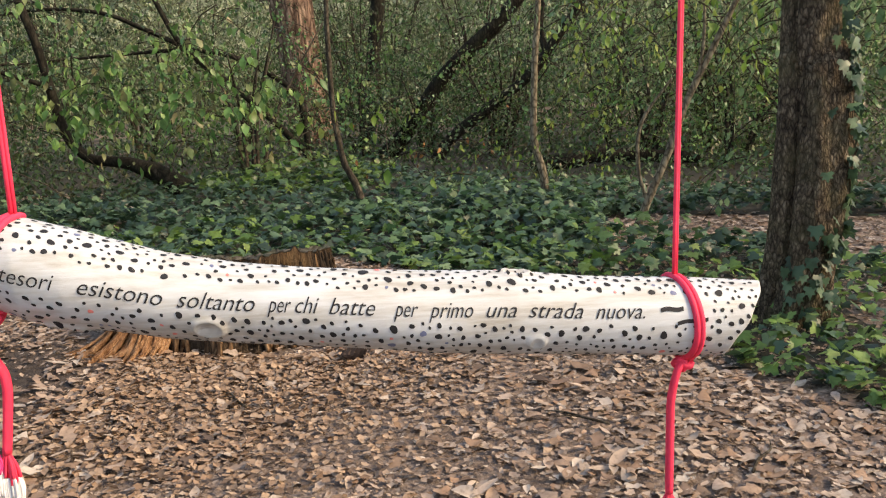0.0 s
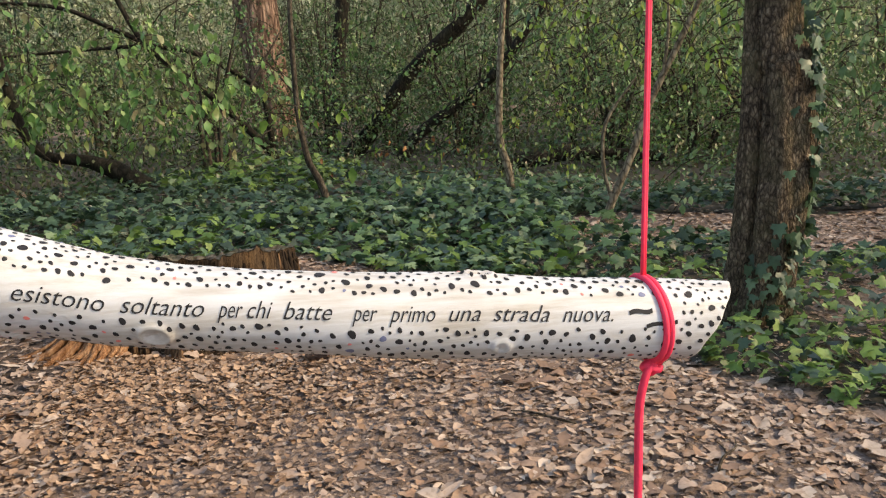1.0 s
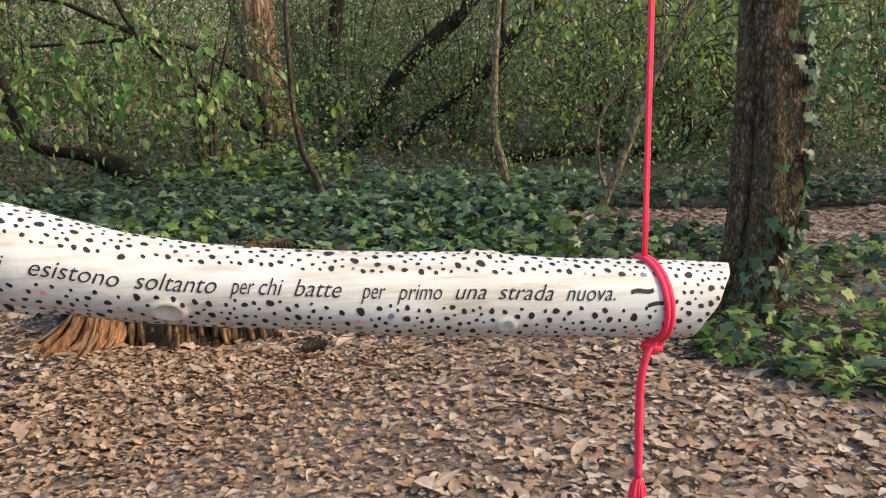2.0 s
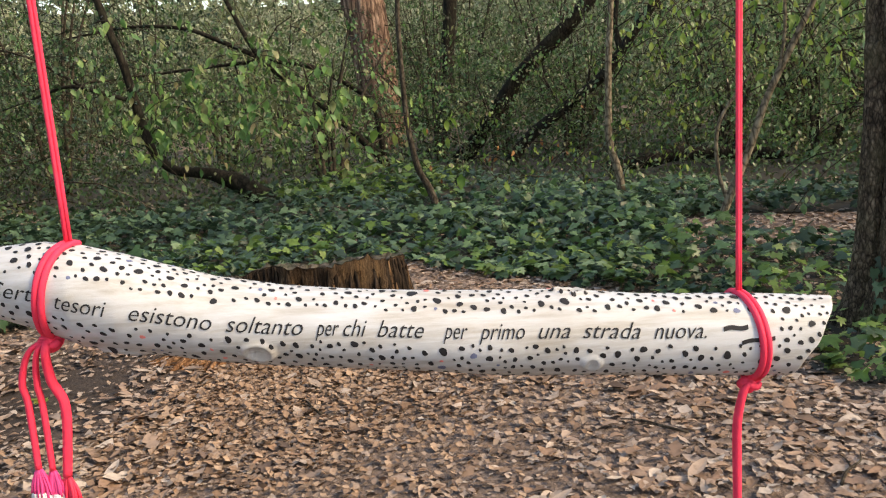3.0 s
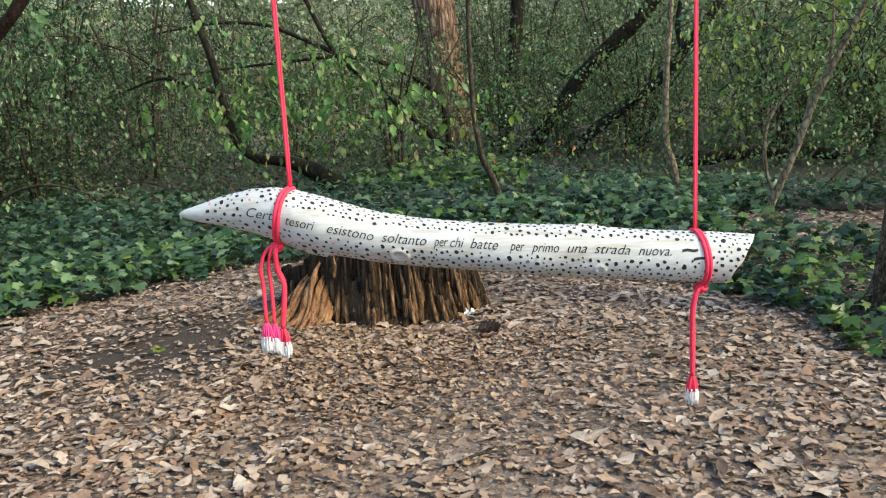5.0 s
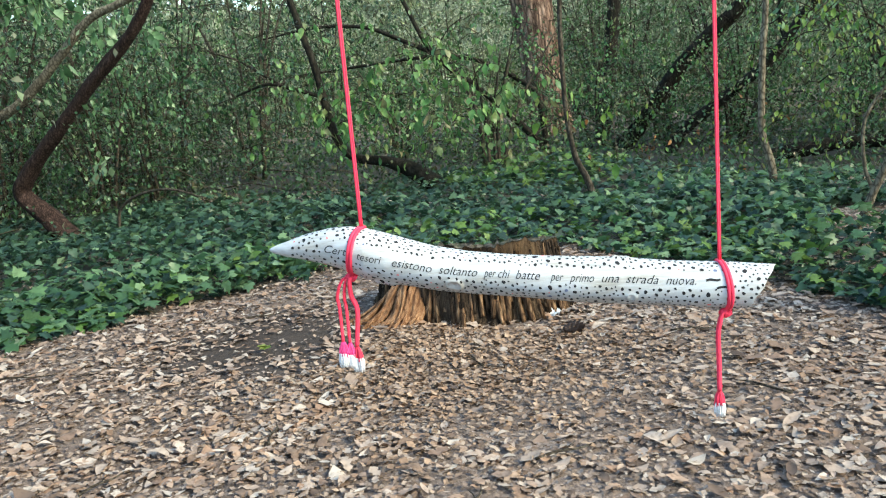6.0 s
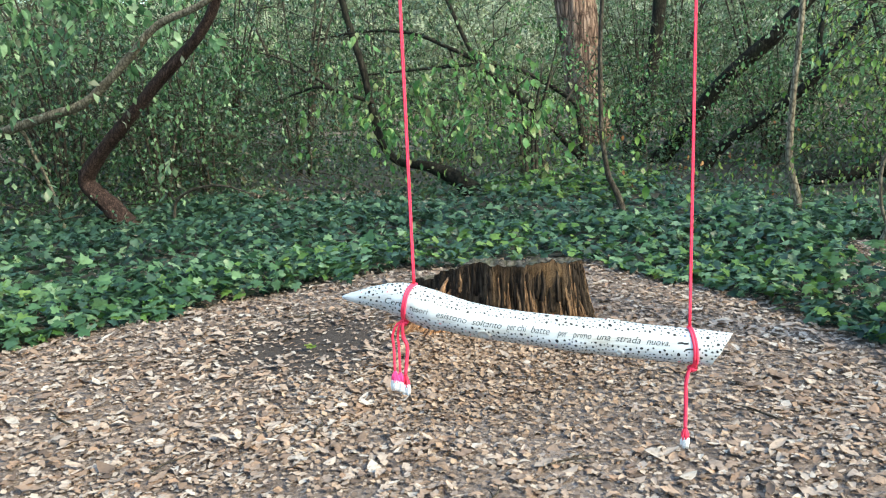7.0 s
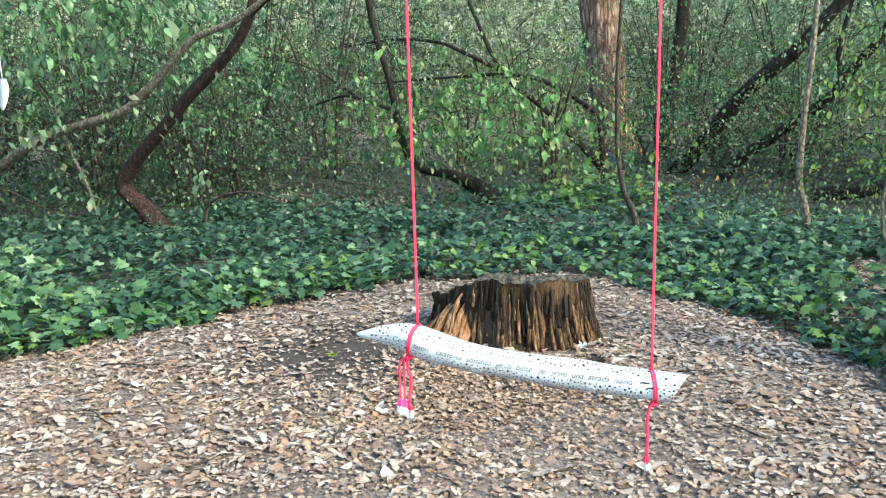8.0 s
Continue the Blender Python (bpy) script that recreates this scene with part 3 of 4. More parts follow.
        h = co[:, 1] * 0.0168 + np.interp(s, [-0.05, 0.05, 0.2, 0.46], [-0.0035, -0.001, 0.0035, 0.006])
        p = log_point(s, np.arcsin(np.clip(h / np.interp(s, LOG_S, LOG_R), -1, 1)), 0.0006)
        me.vertices.foreach_set("co", p.astype(np.float32).ravel())
        me.materials.clear()
        me.update()
        part("painted_word", me, BLACK_PAINT, log, "black handwritten word")
    # two short scrawled lines beside the cord, kept as bars
    for s0, s1, h0, h1 in ((0.4735, 0.4925, 0.012, 0.014), (0.4865, 0.5125, 0.002, 0.006)):
        verts, faces = [], []
        for i in range(13):
            u = i / 12
            s, h = s0 + u * (s1 - s0), h0 + u * (h1 - h0) + 0.0008 * math.sin(6 * u)
            for d in (-0.0016, 0.0016):
                verts.append(log_point(s, math.asin((h + d) / 0.0322), 0.0006))
            if i:
                k = 2 * i
                faces.append((k - 2, k, k + 1, k - 1))
        part("signature_bar", mesh_of("signature_bar", verts, faces), BLACK_PAINT, log, "short black bar of unread writing")
    return log


painted_log()


# ---- cords that hold the log ----
LOG_M = pose(0.024, 0.852, 0, 0, 0, 13.34)


def in_world(p):
    return np.array([tuple(LOG_M @ Vector(tuple(q))) for q in p])


def tassel(name, top, bottom, w0, w1, material, parent, count=26, seed=1):
    """A frayed bundle of threads that spreads downwards."""
    r = np.random.default_rng(seed)
    pieces = []
    for _ in range(count):
        a, q = r.uniform(0, 6.28), math.sqrt(r.uniform(0, 1))
        p0 = np.array(top) + (w0 * q * math.cos(a), w0 * q * math.sin(a) * 0.6, 0)
        p2 = np.array(bottom) + (w1 * q * math.cos(a), w1 * q * math.sin(a) * 0.6, r.uniform(-0.004, 0.003))
        p1 = (p0 + p2) / 2 + (0.15 * w1 * math.cos(a), 0, 0)
        pieces.append(tube([p0, p1, p2], [0.0008, 0.0012, 0.0009], 6, 5))
    part(name, mesh_of(name, *joined(pieces)), material, parent)


def cord(s_top, s_low, s_hang, tails, label, seed, top_z):
    at_top = log_point(np.array(s_top), np.array(math.pi / 2), 0.004)
    rope = thing("hanging_cord", tuple(in_world([at_top])[0]), label, "cord", "cords holding the log")
    back = Matrix.Translation(-Vector(tuple(in_world([at_top])[0])))
    loc = lambda p: in_world(p) + np.array(back.translation)
    # the doubled cord that goes up
    for k in (-1, 1):
        z = np.linspace(at_top[2] - 0.003, top_z, 8)
        line = [(s_top + k * 0.0011 * (1 + 0.2 * math.sin(3 * i)), -0.002 + 0.0007 * k, q) for i, q in enumerate(z)]
        part("strand", mesh_of("strand", *tube(loc(line), [0.0016] * 8, 60, 8, 0.02, seed=seed + k)), CORD, rope)
    # two turns round the log, side by side
    for k in (-1, 1):
        th = np.linspace(math.pi / 2 + 0.3, math.pi / 2 - 2 * math.pi + 0.2, 30)
        front = np.clip((np.pi / 2 - th) / np.pi, 0, 1)
        s = np.where(th > -math.pi / 2, s_top + (s_low - s_top) * np.sin(front * np.pi / 2) + (0.0045 * np.sin(front * np.pi) if s_low > s_top else 0.0), s_low + (s_top - s_low) * (-math.pi / 2 - th) / math.pi)
        part("wrap", mesh_of("wrap", *tube(loc(log_point(s + k * 0.0021, th, 0.0012)), [0.0026] * 4, 90, 8, seed=seed)), CORD, rope)
    # knot under the log
    low = log_point(np.array(s_low), np.array(-math.pi / 2 + 0.25), 0.004)
    pieces = []
    for k, (tx, ty, tz, r) in enumerate(((0, 0.2, 0.3, 0.0065), (1.2, 0.3, 0.1, 0.006), (0.5, 1.0, 0.8, 0.0055))):
        a = np.linspace(0, 6.1, 12)
        ring = np.stack([r * np.cos(a), r * 0.8 * np.sin(a), 0.35 * r * np.sin(2 * a + k)], -1) @ np.array(Euler((tx, ty, tz)).to_matrix()) + low + (0, 0, -0.002)
        pieces.append(tube(loc(ring), [0.0032] * 3, 40, 8))
    part("knot", mesh_of("knot", *joined(pieces)), CORD, rope)
    # loose ends
    for i, (ds, z1, mat, flare, fat) in enumerate(tails):
        x = s_hang + ds
        p = [low + (0, -0.002, 0.001), (low[0] + 0.65 * (x - low[0]), low[1] - 0.006 - 0.002 * i, low[2] - 0.007), (low[0] + 1.04 * (x - low[0]), low[1] - 0.005, low[2] - 0.03), (x + (0.006 if i == 2 else 0), low[1] - 0.003, (low[2] + z1) / 2), (x, low[1] - 0.004, z1)]
        tail = part("loose_end", mesh_of("loose_end", *tube(loc(p), [0.8 * fat, 0.9 * fat, fat, fat, 0.95 * fat], 50, 8, 0.02, seed=seed + i, flat=0.8)), CORD, rope)
        e = loc([p[-1]])[0]
        tassel("frayed_end", e, e - (0, 0, 0.020), 0.002, flare, mat, tail, 60, seed + i)
        tassel("white_tip", e - (0, 0, 0.018), e - (0, 0, 0.036), flare * 0.9, flare * 0.95, CORD_WHITE, tail, 90, seed + 9 + i)
    return rope


cord(0.0, -0.02, -0.024, ((-0.0185, 0.742, CORD_PINK, 0.009, 0.0029), (-0.0085, 0.740, CORD_PINK, 0.007, 0.0027), (0.0015, 0.734, CORD, 0.0085, 0.004)), "coral red cord with three frayed loose ends, tied round the log", 5, 3.4)
cord(0.4965, 0.502, 0.491, ((0.0, 0.645, CORD, 0.0075, 0.0044),), "coral red cord with one frayed loose end, tied round the log", 15, 3.37)


# ---- stump ----
def stump():
    st = thing("tree_stump", (-0.785, 3.57, 0), "broad rotten tree stump, dark with orange streaks", "tree stump")
    r = np.random.default_rng(11)
    nu, nv = 26, 160
    a = np.linspace(0, 2 * np.pi, nv, endpoint=False)
    ridges = 0.018 * np.sin(9 * a + 1) + 0.013 * np.sin(17 * a + 0.4) + 0.009 * np.sin(31 * a + 2) + 0.006 * r.normal(0, 1, nv)
    # lower and broken on the west side, highest to the east
    top = 0.29 + 0.03 * np.cos(a - 0.1) - 0.055 * np.sin(a) - 0.085 * np.clip(np.cos(a - 3.2), 0, 1) ** 4 - 0.05 * np.exp(-(((a - 2.75) / 0.12) ** 2)) + 0.01 * np.sin(7 * a) + 0.005 * r.normal(0, 1, nv)
    top = top - 0.055 * np.exp(-(((a - 3.9) / 0.25) ** 2))
    verts, faces = [], []
    for i in range(nu):
        u = i / (nu - 1)
        rad = 0.405 + 0.03 * np.clip(np.cos(a - 3.25), 0, 1) ** 4 + 0.055 * (1 - u) ** 3 + ridges * (1.3 - 0.5 * u) + 0.01 * np.sin(5 * u + 4 * a) + 0.004 * r.normal(0, 1, nv)
        verts.append(np.stack([rad * np.cos(a) * 1.02, rad * np.sin(a) * 0.76, -0.03 + u * (top + 0.03)], -1))
        if i:
            o = (i - 1) * nv
            faces += [(o + j, o + (j + 1) % nv, o + nv + (j + 1) % nv, o + nv + j) for j in range(nv)]
    rim = verts[-1]
    part("stump_side", mesh_of("stump_side", np.vstack(verts), faces), STUMP_WOOD, st)
    tv, tf = [], []
    for i, k in enumerate((1.0, 0.95, 0.85, 0.65, 0.4, 0.15)):
        ring = rim * (k, k, 1)
        ring[:, 2] = rim[:, 2] * (0.3 + 0.7 * k) + 0.25 * (0.7 - 0.7 * k) - 0.05 * (1 - k) + (0.009 * r.normal(0, 1, nv) if i else 0.002)
        tv.append(ring)
        if i:
            o = (i - 1) * nv
            tf += [(o + j, o + (j + 1) % nv, o + nv + (j + 1) % nv, o + nv + j) for j in range(nv)]
    tv.append([(0, 0, 0.22)])
    tf += [(5 * nv + j, 5 * nv + (j + 1) % nv, 6 * nv) for j in range(nv)]
    part("stump_top", mesh_of("stump_top", np.vstack(tv), tf), STUMP_TOP, st, "grey weathered top with some moss")
    # broken root flare of orange wood
    pieces = []
    for i in range(46):
        u = (i + 0.5) / 46
        x0, y0 = -0.34 + 0.24 * u, -0.27 - 0.05 * math.sin(3.1 * u)
        h = 0.06 + 0.13 * math.sin(2.4 * u) + 0.03 * r.normal()
        reach = (0.26 - 0.2 * u) * r.uniform(0.4, 1.1)
        pieces.append(tube([(x0 - reach, y0 - 0.1 - 0.07 * r.uniform(), -0.012), (x0 - 0.5 * reach, y0 - 0.07, 0.25 * h), (x0 - 0.12 * reach, y0 - 0.02, 0.72 * h), (x0 + 0.02, y0 + 0.05, h)], [0.004 + 0.006 * r.uniform(), r.uniform(0.006, 0.014), r.uniform(0.005, 0.013), 0.002], 12, 6, 0.35, seed=i))
    part("broken_root", mesh_of("broken_root", *joined(pieces)), SPLINTER, st, "splintered orange inner wood")
    # long loose fibres down the side: pale ones rise from the foot, dark ones hang from the rim
    for name, m, count, low, label in (("fibrous_wood", STRAW, 75, True, "straw and orange wood fibres"), ("rotten_fibre", STUMP_DARK, 95, False, "dark rotten wood fibres")):
        pieces = []
        for i in range(count):
            b_ = r.uniform(3.55, 6.35) if low else r.uniform(3.0, 6.6)
            crest = np.interp(b_ % (2 * np.pi), a, top)
            h = crest * (r.uniform(0.2, 0.9) if low else r.uniform(0.3, 0.85))
            z0 = -0.01 if low and r.uniform() < 0.6 else r.uniform(0.0, crest - h) if low else crest - h - 0.004
            w = np.array([math.cos(b_) * 1.02, math.sin(b_) * 0.76, 0])
            rad = lambda z: 0.408 + 0.05 * (1 - z / crest) ** 3 + np.interp(b_ % (2 * np.pi), a, ridges) * (1.3 - 0.5 * z / crest)
            q = r.uniform(-0.009, 0.003)
            pieces.append(tube([w * (rad(z0) + q) + (0, 0, z0), w * (rad(z0 + h / 2) + q + 0.004 * r.normal()) + (0.006 * r.normal(), 0, z0 + h / 2), w * (rad(z0 + h) + q - 0.006) + (0, 0, z0 + h)], [r.uniform(0.006, 0.014), r.uniform(0.007, 0.014), 0.002], 10, 6, 0.28, seed=i))
        tagged(part(name, mesh_of(name, *joined(pieces)), m, st, label), kind="stuff")


stump()


# ---- trees ----
def tree(name, label, category, group, limbs, material, seed=0):
    """limbs: rows of part name, points, radii, sides, flute."""
    base = limbs[0][1][0]
    t = thing(name, (base[0], base[1], 0), label, category, group)
    off = np.array([base[0], base[1], 0])
    for i, (pname, pts, radii, seg, flute) in enumerate(limbs):
        part(pname, mesh_of(pname, *tube(np.array(pts) - off, radii, max(18, 9 * len(pts)), seg, 0.045, flute, seed + i)), material, t)
    return t


tree("oak_tree", "twin-stemmed grey-brown oak trunk with climbing ivy", "tree", "", [
    ("trunk", [(1.325, 3.58, -0.06), (1.362, 3.575, 0.06), (1.384, 3.57, 0.22), (1.400, 3.57, 0.38), (1.414, 3.58, 0.7), (1.415, 3.6, 0.97), (1.420, 3.62, 1.25), (1.40, 3.68, 3.0), (1.250, 3.85, 5.5)], [0.085, 0.068, 0.06, 0.056, 0.055, 0.053, 0.05, 0.05, 0.035], 40, 2),
    ("trunk", [(1.425, 3.54, -0.06), (1.448, 3.54, 0.05), (1.480, 3.54, 0.27), (1.504, 3.545, 0.49), (1.517, 3.55, 0.70), (1.506, 3.56, 0.96), (1.480, 3.58, 1.2), (1.460, 3.62, 3.0), (1.660, 3.4, 5.5)], [0.125, 0.104, 0.094, 0.096, 0.1, 0.09, 0.076, 0.072, 0.05], 48, 3),
    ("limb", [(1.48, 3.6, 2.7), (1.25, 2.6, 3.15), (0.95, 1.6, 3.38), (0.51, 0.968, 3.4), (0.02, 0.852, 3.43), (-0.5, 0.7, 3.5)], [0.06, 0.05, 0.045, 0.04, 0.035, 0.02], 12, 0),
], OAK_BARK, 3)

n = 230
z = rng.uniform(0.0, 1.0, n) ** 1.3 * 1.7
a = np.where(z > 0.45, rng.normal(-0.45, 0.45, n), rng.normal(-1.1, 0.8, n))
cx = np.interp(z, [0, 0.27, 0.5, 0.7, 0.96, 1.2, 3], [1.445, 1.480, 1.504, 1.517, 1.506, 1.480, 1.460])
rr = np.interp(z, [0, 0.27, 0.7, 0.96, 1.2, 3], [0.125, 0.104, 0.106, 0.098, 0.084, 0.078]) + rng.uniform(0, 0.022, n)
p = np.stack([cx + rr * np.cos(a), 3.545 + rr * np.sin(a), z], -1)
me = cloud("climbing_ivy", IVY_SHAPES, p, turned(a + np.pi / 2 + rng.normal(0, 0.4, n) + np.pi, rng.normal(-1.2, 0.35, n), rng.normal(0, 0.5, n)), rng.uniform(0.03, 0.062, n))
tagged(part("climbing_ivy", me, IVY), "ivy leaves climbing the oak trunk", "ivy", kind="stuff")

tree("pine_tree", "tall pine with thick reddish plated bark", "tree", "", [("trunk", [(-2.6, 13.2, -0.2), (-2.66, 13.2, 0.3), (-2.74, 13.2, 1.0), (-2.82, 13.2, 1.8), (-2.98, 13.2, 3), (-3.6, 13.2, 9)], [0.4, 0.32, 0.3, 0.31, 0.32, 0.25], 48, 0)], PINE_BARK, 20)
tree("dark_tree", "dark slender tree among the undergrowth", "tree", "background trees", [("trunk", [(-1.68, 12, -0.1), (-1.55, 12, 0.47), (-1.45, 12, 1.37), (-1.37, 12, 2.16), (-1.2, 12, 5)], [0.112, 0.098, 0.090, 0.090, 0.060], 12, 3)], DARK_BARK, 30)
tree("slanting_tree", "dark leaning trunk reaching over the undergrowth", "tree", "leaning trees", [("trunk", [(-1.25, 10.5, -0.1), (-0.87, 10.5, 0.32), (-0.38, 10.5, 0.97), (0.02, 10.5, 1.34), (0.36, 10.5, 1.67), (1.0, 10.5, 2.5), (1.8, 10.5, 4)], [0.115, 0.094, 0.090, 0.086, 0.079, 0.065, 0.043], 12, 3)], DARK_BARK, 32)
tree("slanting_tree", "thin dark leaning trunk with a bend", "tree", "leaning trees", [("trunk", [(-0.55, 9.7, -0.1), (-0.28, 9.7, 0.27), (0.22, 9.7, 0.65), (0.59, 9.7, 0.94), (0.89, 9.7, 1.34), (1.18, 9.7, 1.79), (1.7, 9.7, 3.2)], [0.075, 0.064, 0.060, 0.056, 0.049, 0.045, 0.030], 12, 0), ("branch", [(0.75, 9.7, 1.15), (0.7, 9.75, 1.5), (0.85, 9.8, 2.3)], [0.038, 0.030, 0.015], 8, 0)], DARK_BARK, 34)
tree("sapling", "thin crooked sapling rising from the ivy", "sapling", "saplings", [("trunk", [(-0.67, 6.28, -0.02), (-0.73, 6.28, 0.21), (-0.81, 6.28, 0.38), (-0.85, 6.28, 0.58), (-0.87, 6.28, 0.77), (-0.88, 6.28, 1.16), (-0.87, 6.28, 1.61), (-0.8, 6.3, 2.8)], [0.032, 0.026, 0.023, 0.02, 0.019, 0.018, 0.017, 0.012], 10, 0)], DRY_TWIG, 40)
tree("sapling", "thin upright sapling with a pale crooked foot", "sapling", "saplings", [("trunk", [(0.62, 6.3, -0.02), (0.59, 6.3, 0.26), (0.53, 6.3, 0.5), (0.53, 6.3, 0.77), (0.54, 6.3, 1.07), (0.57, 6.3, 1.55), (0.6, 6.3, 2.8)], [0.034, 0.028, 0.027, 0.024, 0.023, 0.021, 0.015], 10, 0)], PALE_BARK, 42)
tree("sapling", "pale leaning sapling forked near its foot", "sapling", "saplings", [("trunk", [(1.02, 5.07, -0.02), (1.13, 5.07, 0.27), (1.23, 5.07, 0.52), (1.32, 5.07, 0.79), (1.47, 5.07, 1.11), (1.61, 5.07, 1.43), (1.9, 5.0, 2.3)], [0.026, 0.022, 0.021, 0.019, 0.016, 0.014, 0.01], 10, 0), ("branch", [(1.12, 5.07, 0.25), (1.07, 5.07, 0.43), (1.08, 5.07, 0.68), (1.24, 5.07, 0.92)], [0.012, 0.011, 0.01, 0.006], 7, 0), ("branch", [(1.38, 5.07, 0.92), (1.4, 5.05, 1.2), (1.35, 5.0, 1.6)], [0.01, 0.008, 0.005], 7, 0)], PALE_BARK, 44)
tree("bent_tree", "dark tree with a low bent elbow-shaped limb", "tree", "", [
    ("trunk", [(-2.4, 7.6, -0.06), (-2.7, 7.6, 0.17), (-3.02, 7.6, 0.29), (-3.34, 7.6, 0.34), (-3.53, 7.6, 0.54), (-3.62, 7.6, 0.89), (-3.7, 7.6, 1.3), (-3.82, 7.6, 1.7), (-3.93, 7.6, 2.2), (-4.0, 7.5, 3.4)], [0.115, 0.086, 0.054, 0.043, 0.042, 0.040, 0.037, 0.036, 0.032, 0.022], 12, 0),
    ("branch", [(-3.6, 7.58, 0.96), (-3.87, 7.4, 1.08), (-4.15, 7.4, 1.14), (-4.52, 7.4, 1.05)], [0.022, 0.020, 0.016, 0.009], 8, 0),
    ("branch", [(-3.94, 7.4, 1.09), (-4.21, 7.4, 1.26), (-4.49, 7.4, 1.42), (-4.93, 7.4, 1.55)], [0.016, 0.013, 0.011, 0.006], 8, 0),
], DARK_BARK, 50)
tree("spreading_tree", "grey tree with long forked horizontal branches", "tree", "", [
    ("trunk", [(-1.8, 9.5, -0.05), (-1.84, 9.5, 0.14), (-2.23, 9.5, 0.55), (-2.6, 9.5, 0.89), (-3.11, 9.5, 1.31), (-3.41, 9.5, 1.87), (-3.65, 9.5, 2.5), (-3.9, 9.5, 3.8)], [0.056, 0.046, 0.037, 0.034, 0.031, 0.025, 0.019, 0.012], 10, 0),
    ("branch", [(-1.83, 9.5, 0.2), (-1.88, 9.5, 0.68), (-2.0, 9.5, 0.88), (-2.55, 9.5, 1.2), (-3.05, 9.5, 1.31)], [0.037, 0.031, 0.030, 0.028, 0.025], 10, 0),
    ("branch", [(-3.05, 9.5, 1.3), (-3.57, 9.5, 1.55), (-4.0, 9.5, 1.72), (-4.65, 9.5, 1.78), (-5.5, 9.5, 1.7)], [0.028, 0.025, 0.022, 0.019, 0.009], 10, 0),
    ("branch", [(-3.11, 9.5, 1.31), (-3.65, 9.5, 1.29), (-4.38, 9.5, 1.25), (-5.2, 9.4, 1.2)], [0.022, 0.019, 0.015, 0.007], 8, 0),
    ("branch", [(-3.5, 9.5, 1.5), (-3.42, 9.5, 1.2), (-3.38, 9.45, 0.85)], [0.011, 0.009, 0.005], 7, 0),
], DARK_BARK, 60)
tree("old_leaning_tree", "reddish-brown leaning tree with a curled foot", "tree", "", [
    ("trunk", [(-4.9, 5.3, -0.05), (-5.08, 5.25, 0.2), (-5.27, 5.2, 0.42), (-5.1, 5.2, 0.64), (-4.7, 5.2, 0.97), (-4.34, 5.2, 1.27), (-3.94, 5.2, 1.57), (-3.71, 5.2, 1.83), (-3.58, 5.2, 2.18), (-3.3, 5.3, 3.4)], [0.111, 0.085, 0.072, 0.064, 0.053, 0.047, 0.043, 0.041, 0.038, 0.025], 14, 3),
    ("branch", [(-3.68, 5.2, 1.88), (-3.45, 5.15, 2.0), (-3.2, 5.1, 2.1)], [0.025, 0.020, 0.015], 8, 0),
], RED_BARK, 70)
tree("pale_bough_tree", "long pale arching bough over the undergrowth", "tree", "", [
    ("trunk", [(-8.2, 5.2, -0.05), (-7.6, 5.1, 0.15), (-6.92, 5.0, 0.45), (-6.13, 5.0, 0.83), (-5.44, 5.0, 1.01), (-4.95, 5.0, 1.13), (-4.45, 5.0, 1.46), (-4.11, 5.0, 1.71), (-3.64, 5.0, 1.85), (-3.1, 5.0, 2.15)], [0.07, 0.06, 0.052, 0.046, 0.042, 0.038, 0.034, 0.03, 0.026, 0.018], 10, 0),
    ("branch", [(-6.3, 5.02, 0.75), (-6.14, 5.3, 0.89), (-6.09, 5.4, 0.64), (-5.92, 5.4, 0.3), (-5.85, 5.4, 0.0)], [0.012, 0.016, 0.017, 0.016, 0.018], 7, 0),
], PALE_BARK, 80)
tree("arched_twig", "bare brown twig arching out of the ivy", "twig", "", [("stem", [(-4.5, 5.4, 0.02), (-4.45, 5.4, 0.23), (-4.23, 5.4, 0.35), (-3.92, 5.4, 0.38), (-3.6, 5.4, 0.3)], [0.014, 0.013, 0.012, 0.01, 0.006], 7, 0)], DRY_TWIG, 85)
tree("fallen_tree", "dark fallen tree lying in the far litter", "fallen tree", "", [("stem", [(0.55, 8.5, 0.07), (0.9, 8.5, 0.12), (1.3, 8.6, 0.16), (2.2, 8.7, 0.1)], [0.06, 0.075, 0.07, 0.05], 10, 0)], DARK_BARK, 88)


# ---- undergrowth ----
def sprays(r, count, heart, spread, droop, per, length):
    """Twig lines and the leaves along them, round heart."""
    lines, place, yaw, pitch = [], [], [], []
    for _ in range(count):
        a, e = r.uniform(0, 6.28), r.uniform(-0.2, 0.9)
        o = np.array(heart) + r.normal(0, 1, 3) * spread
        o[2] = max(0.1, o[2])
        d = np.array([math.cos(a) * math.cos(e), math.sin(a) * math.cos(e), math.sin(e)])
        L = length * r.uniform(0.6, 1.3)
        q = [o + d * L * u - (0, 0, droop * L * u * u) for u in (0, 0.35, 0.7, 1.0)]
        q = [(v[0], v[1], max(0.03, v[2])) for v in q]
        lines.append(q)
        for u in np.linspace(0.15, 1.0, per):
            v = o + d * L * u - (0, 0, droop * L * u * u) + r.normal(0, 0.03, 3)
            place.append((v[0], v[1], max(0.04, v[2])))
            yaw.append(a - math.pi / 2 + r.normal(0, 1.0))
            pitch.append(r.normal(-0.85, 0.45))
    return lines, np.array(place), np.array(yaw), np.array(pitch)


